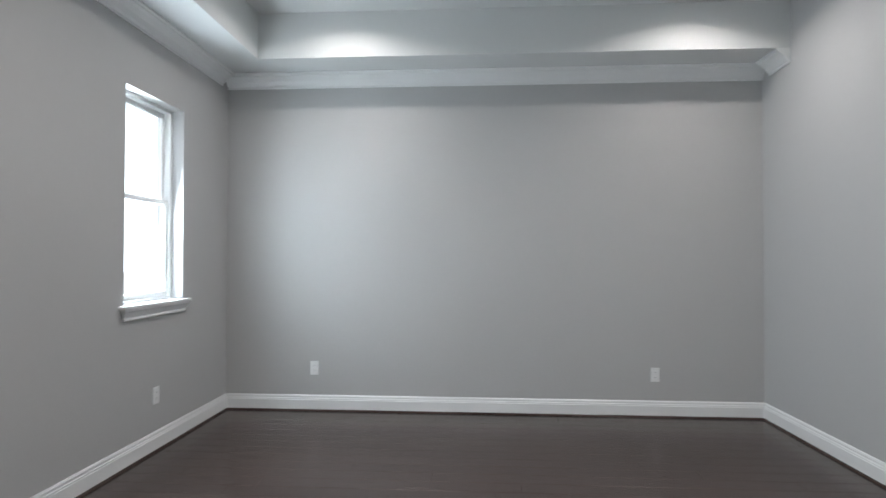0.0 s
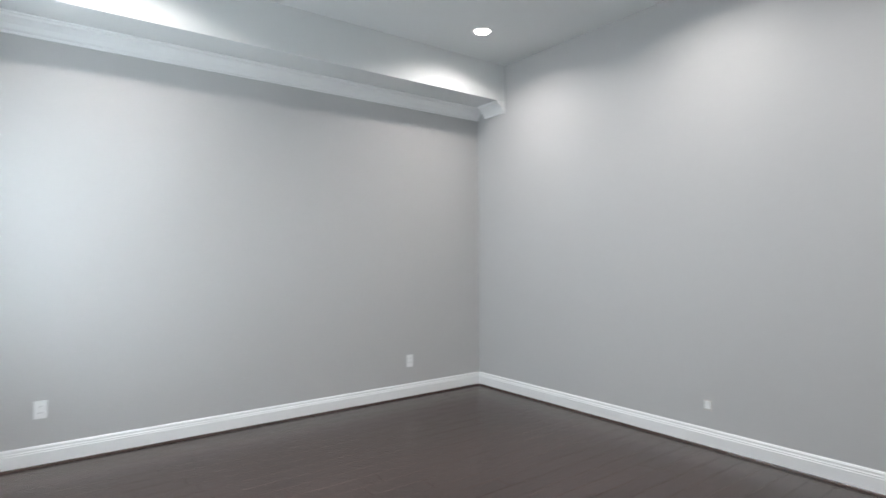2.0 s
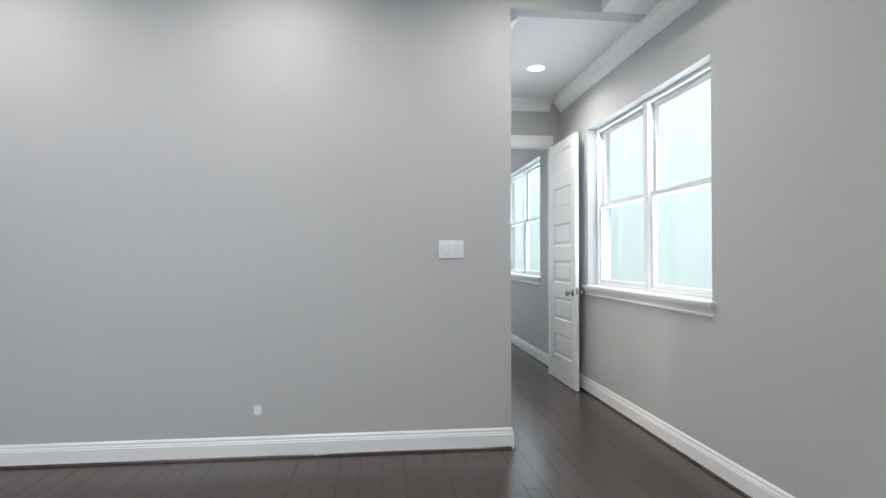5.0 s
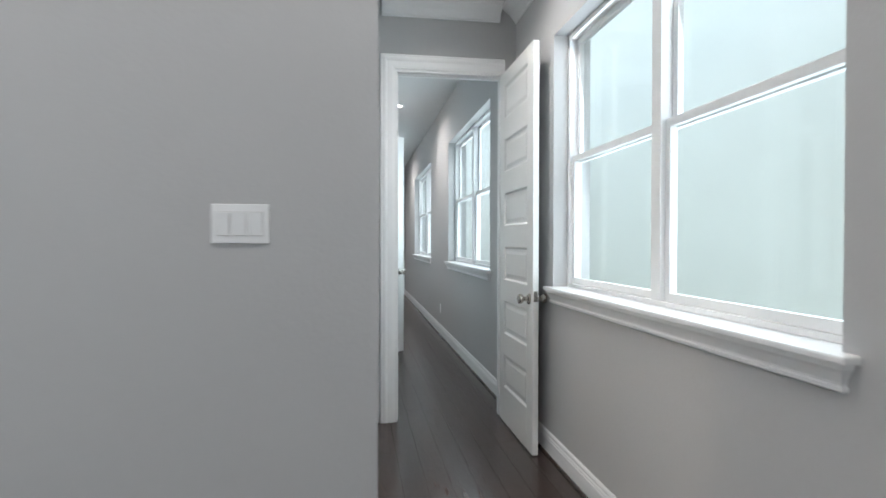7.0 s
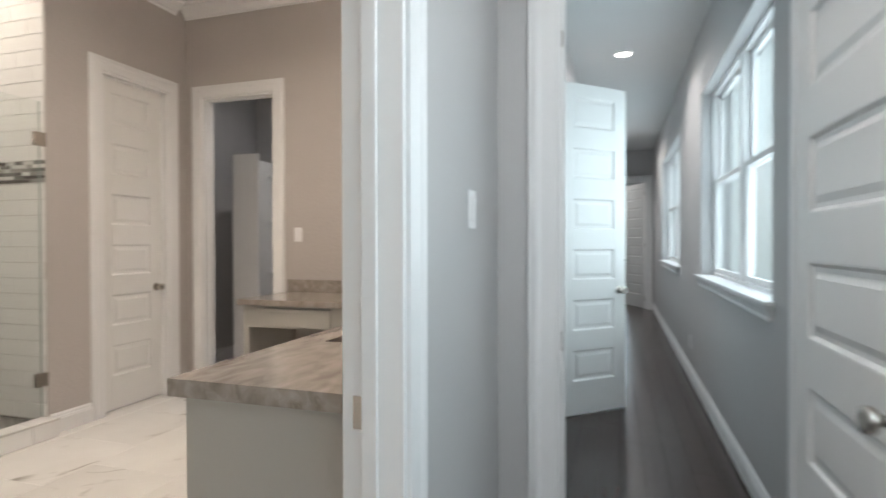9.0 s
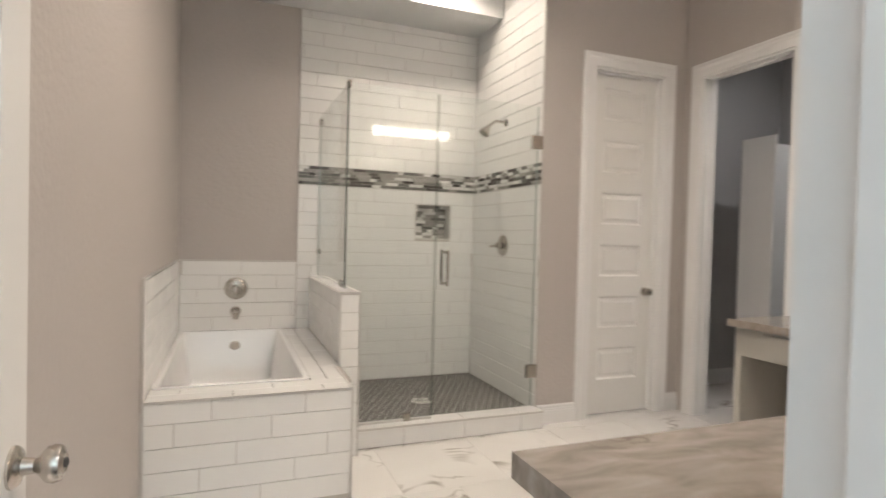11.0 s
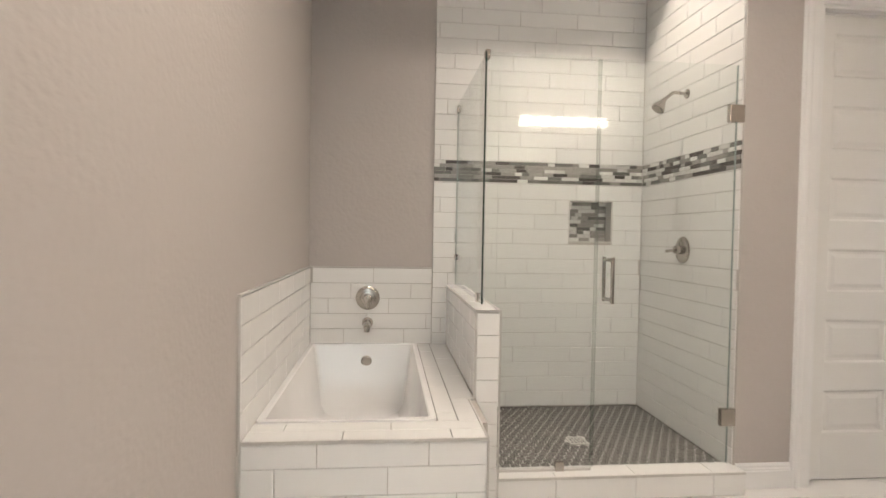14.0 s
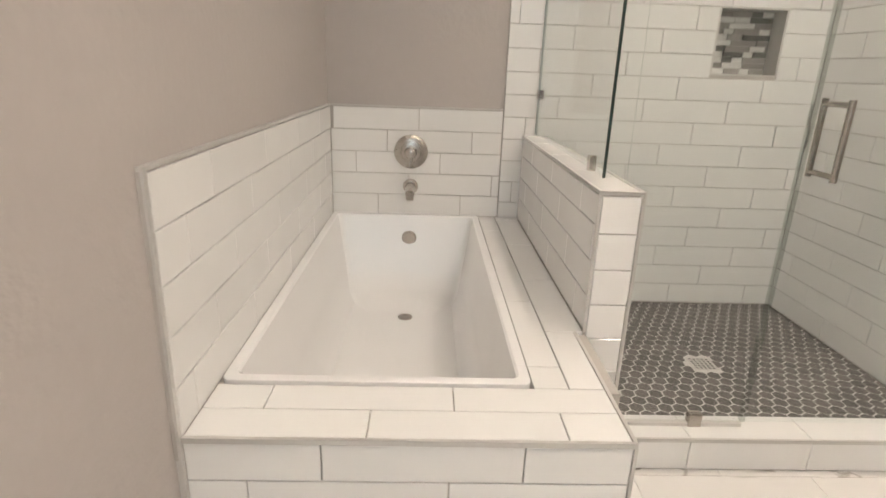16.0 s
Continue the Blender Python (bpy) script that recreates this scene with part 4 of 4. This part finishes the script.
part("edge_trim", made(px0, px1, py0 - 0.002, py0 + 0.006, PONY - 0.006, PONY + 0.0015), EDGE, pony)

# tub deck
dy0, dx1 = 3.573, 4.392
bm = made(BX + 0.0005, dx1 - 0.008, dy0 + 0.008, 3.775, -0.003, DECK - 0.012)
box(bm, 4.222, px0 + 0.008, 3.77, BN - 0.008, -0.003, DECK - 0.012)
box(bm, BX + 0.0005, 3.52, 3.77, BN - 0.008, -0.003, DECK - 0.012)
deck = tagged(part("tub_deck", bm, GROUT), "white tiled bathtub surround with grey joints", "bathtub surround", kind="structure")
tile_face(deck, "x", dy0 + 0.008, -1, BX + 0.012, dx1 - 0.004, 0.024, DECK - 0.012, 0.18)
tile_face(deck, "y", dx1 - 0.008, 1, dy0 + 0.01, py0, 0.024, DECK - 0.012, 0.5)
part("edge_trim", made(BX + 0.008, dx1 + 0.001, dy0 - 0.004, dy0 + 0.004, DECK - 0.011, DECK + 0.0012), EDGE, deck)
part("edge_trim", made(dx1 - 0.006, dx1 + 0.002, dy0 + 0.004, py0, DECK - 0.011, DECK + 0.0012), EDGE, deck)
part("edge_trim", made(dx1 - 0.004, dx1 + 0.003, dy0 - 0.003, dy0 + 0.005, 0, DECK - 0.011), EDGE, deck)
part("edge_trim", made(BX + 0.001, BX + 0.013, 3.562, 3.574, 0, 1.078), EDGE, deck)
part("edge_trim", made(BX + 0.001, BX + 0.013, 3.574, BN - 0.016, 1.07, 1.078), EDGE, deck)
part("edge_trim", made(BX + 0.013, 4.316, BN - 0.016, BN - 0.001, 1.07, 1.076), EDGE, deck)
for r, (y0, y1, off) in enumerate(((dy0 + 0.005, 3.675, 0.36), (3.675, 3.77, 0.13))):
    u = BX + 0.012 - TW + off
    while u < dx1 - 0.006:
        a, b = max(u, BX + 0.012), min(u + TW, dx1 - 0.006)
        u += TW
        if b - a > 0.015:
            piece("tile", (b - a - G, y1 - y0 - G, 0.012), ((a + b) / 2, (y0 + y1) / 2, DECK - 0.006), TILE, deck)
for x0, x1, off in ((4.218, 4.302, 0.1), (4.302, 4.414, 0.3)):
    u = 3.77 - TW + off
    while u < BN - 0.015:
        a, b = max(u, 3.77), min(u + TW, BN - 0.015)
        u += TW
        xe = x1 if a >= py0 - 0.06 else min(x1, dx1 - 0.006)
        if b - a > 0.015:
            piece("tile", (xe - x0 - G, b - a - G, 0.012), ((x0 + xe) / 2, (a + b) / 2, DECK - 0.006), TILE, deck)

# shower kerb and floor
kerb = tagged(part("shower_kerb", made(px1 + 0.001, SR + 0.008, 4.165, 4.29, -0.003, 0.112), GROUT), "white tiled shower kerb", "shower kerb", kind="structure")
u = px1 - 0.1
while u < SR:
    a, b = max(u, px1 + 0.004), min(u + TW, SR + 0.006)
    u += TW
    piece("tile", (b - a - G, 0.008, 0.104), ((a + b) / 2, 4.161, 0.056), TILE, kerb).rotation_euler = (0, 0, math.pi)
    piece("tile", (b - a - G, 0.124, 0.01), ((a + b) / 2, 4.227, 0.117), TILE, kerb)
part("edge_trim", made(px1, SR + 0.006, 4.155, 4.163, 0.109, 0.1225), EDGE, kerb)
part("channel", made(px1 + 0.004, 5.045, GY - 0.01, GY + 0.01, 0.122, 0.134), EDGE, kerb)
pan = tagged(part("shower_floor", made(px1 - 0.004, SR - 0.006, 4.29, BN - 0.006, -0.003, 0.0903), LIGHT_GROUT), "charcoal hexagon tile shower floor with pale grout", "shower floor", kind="structure")
HR = 0.0285


def hexagon(bm, x, y):
    rings = []
    for r, z in ((HR, 0.083), (HR, 0.0905), (HR - 0.0015, 0.092)):
        rings.append([bm.verts.new((x + r * math.cos(radians(60 * k + 30)), y + r * math.sin(radians(60 * k + 30)), z)) for k in range(6)])
    for p, q in zip(rings, rings[1:]):
        for k in range(6):
            bm.faces.new((p[k], p[(k + 1) % 6], q[(k + 1) % 6], q[k]))
    bm.faces.new(rings[-1])


hexmesh = bmesh.new()
hexagon(hexmesh, 0, 0)
hexmesh = mesh_from("hex_tile", hexmesh, HEX)
rest = bmesh.new()
pitch, count = 2 * HR * 0.866 + 0.0048, 0
rowh = pitch * 0.866
for r in range(int((BN - 4.285) / rowh) + 1):
    y = 4.285 + r * rowh
    x = px1 - 0.005 + (pitch / 2 if r % 2 else 0)
    while x < SR:
        if not (abs(x - 5.14) < 0.058 and abs(y - 4.7) < 0.058):
            if count < 300:
                ob = new("hex_tile", hexmesh)
                ob.location, ob.parent = (x, y, 0), pan
                count += 1
            else:
                hexagon(rest, x, y)
        x += pitch
tagged(part("hex_tiles", rest, HEX, pan), kind="stuff")

# marble floor tiles
y = VY + 0.06
row = 0
while y < 4.3:
    x = EX + 0.46 - 0.3 * (row % 2)
    while x < 8.7:
        a, b, c, d = max(x, BX - 0.05), min(x + 0.6, 8.74), y, min(y + 0.6, 4.74)
        if b - a > 0.05:
            piece("floor_tile", (b - a - 0.0025, d - c - 0.0025, 0.01), ((a + b) / 2, (c + d) / 2, -0.005), MARBLE, floor_bath)
        x += 0.6
    y += 0.6
    row += 1

# oak planks
PW = 0.127
for y0, y1, x0, x1, parent in ((0.0, VY + 0.06, WX, 16.5, floor), (VY + 0.06, NY, WX, EX, floor_bed)):
    y = y0
    while y < y1 - 0.01:
        w = min(PW, y1 - y)
        x = x0 - rng.random() * 1.2
        while x < x1:
            length = rng.choice((1.2, 1.5, 1.8, 2.1))
            a, b = max(x, x0), min(x + length, x1)
            x += length
            if b - a > 0.03:
                piece("plank", (b - a - 0.0012, w - 0.0012, 0.012), ((a + b) / 2, y + w / 2, -0.006), WOOD, parent, 0.0012)
        y += PW
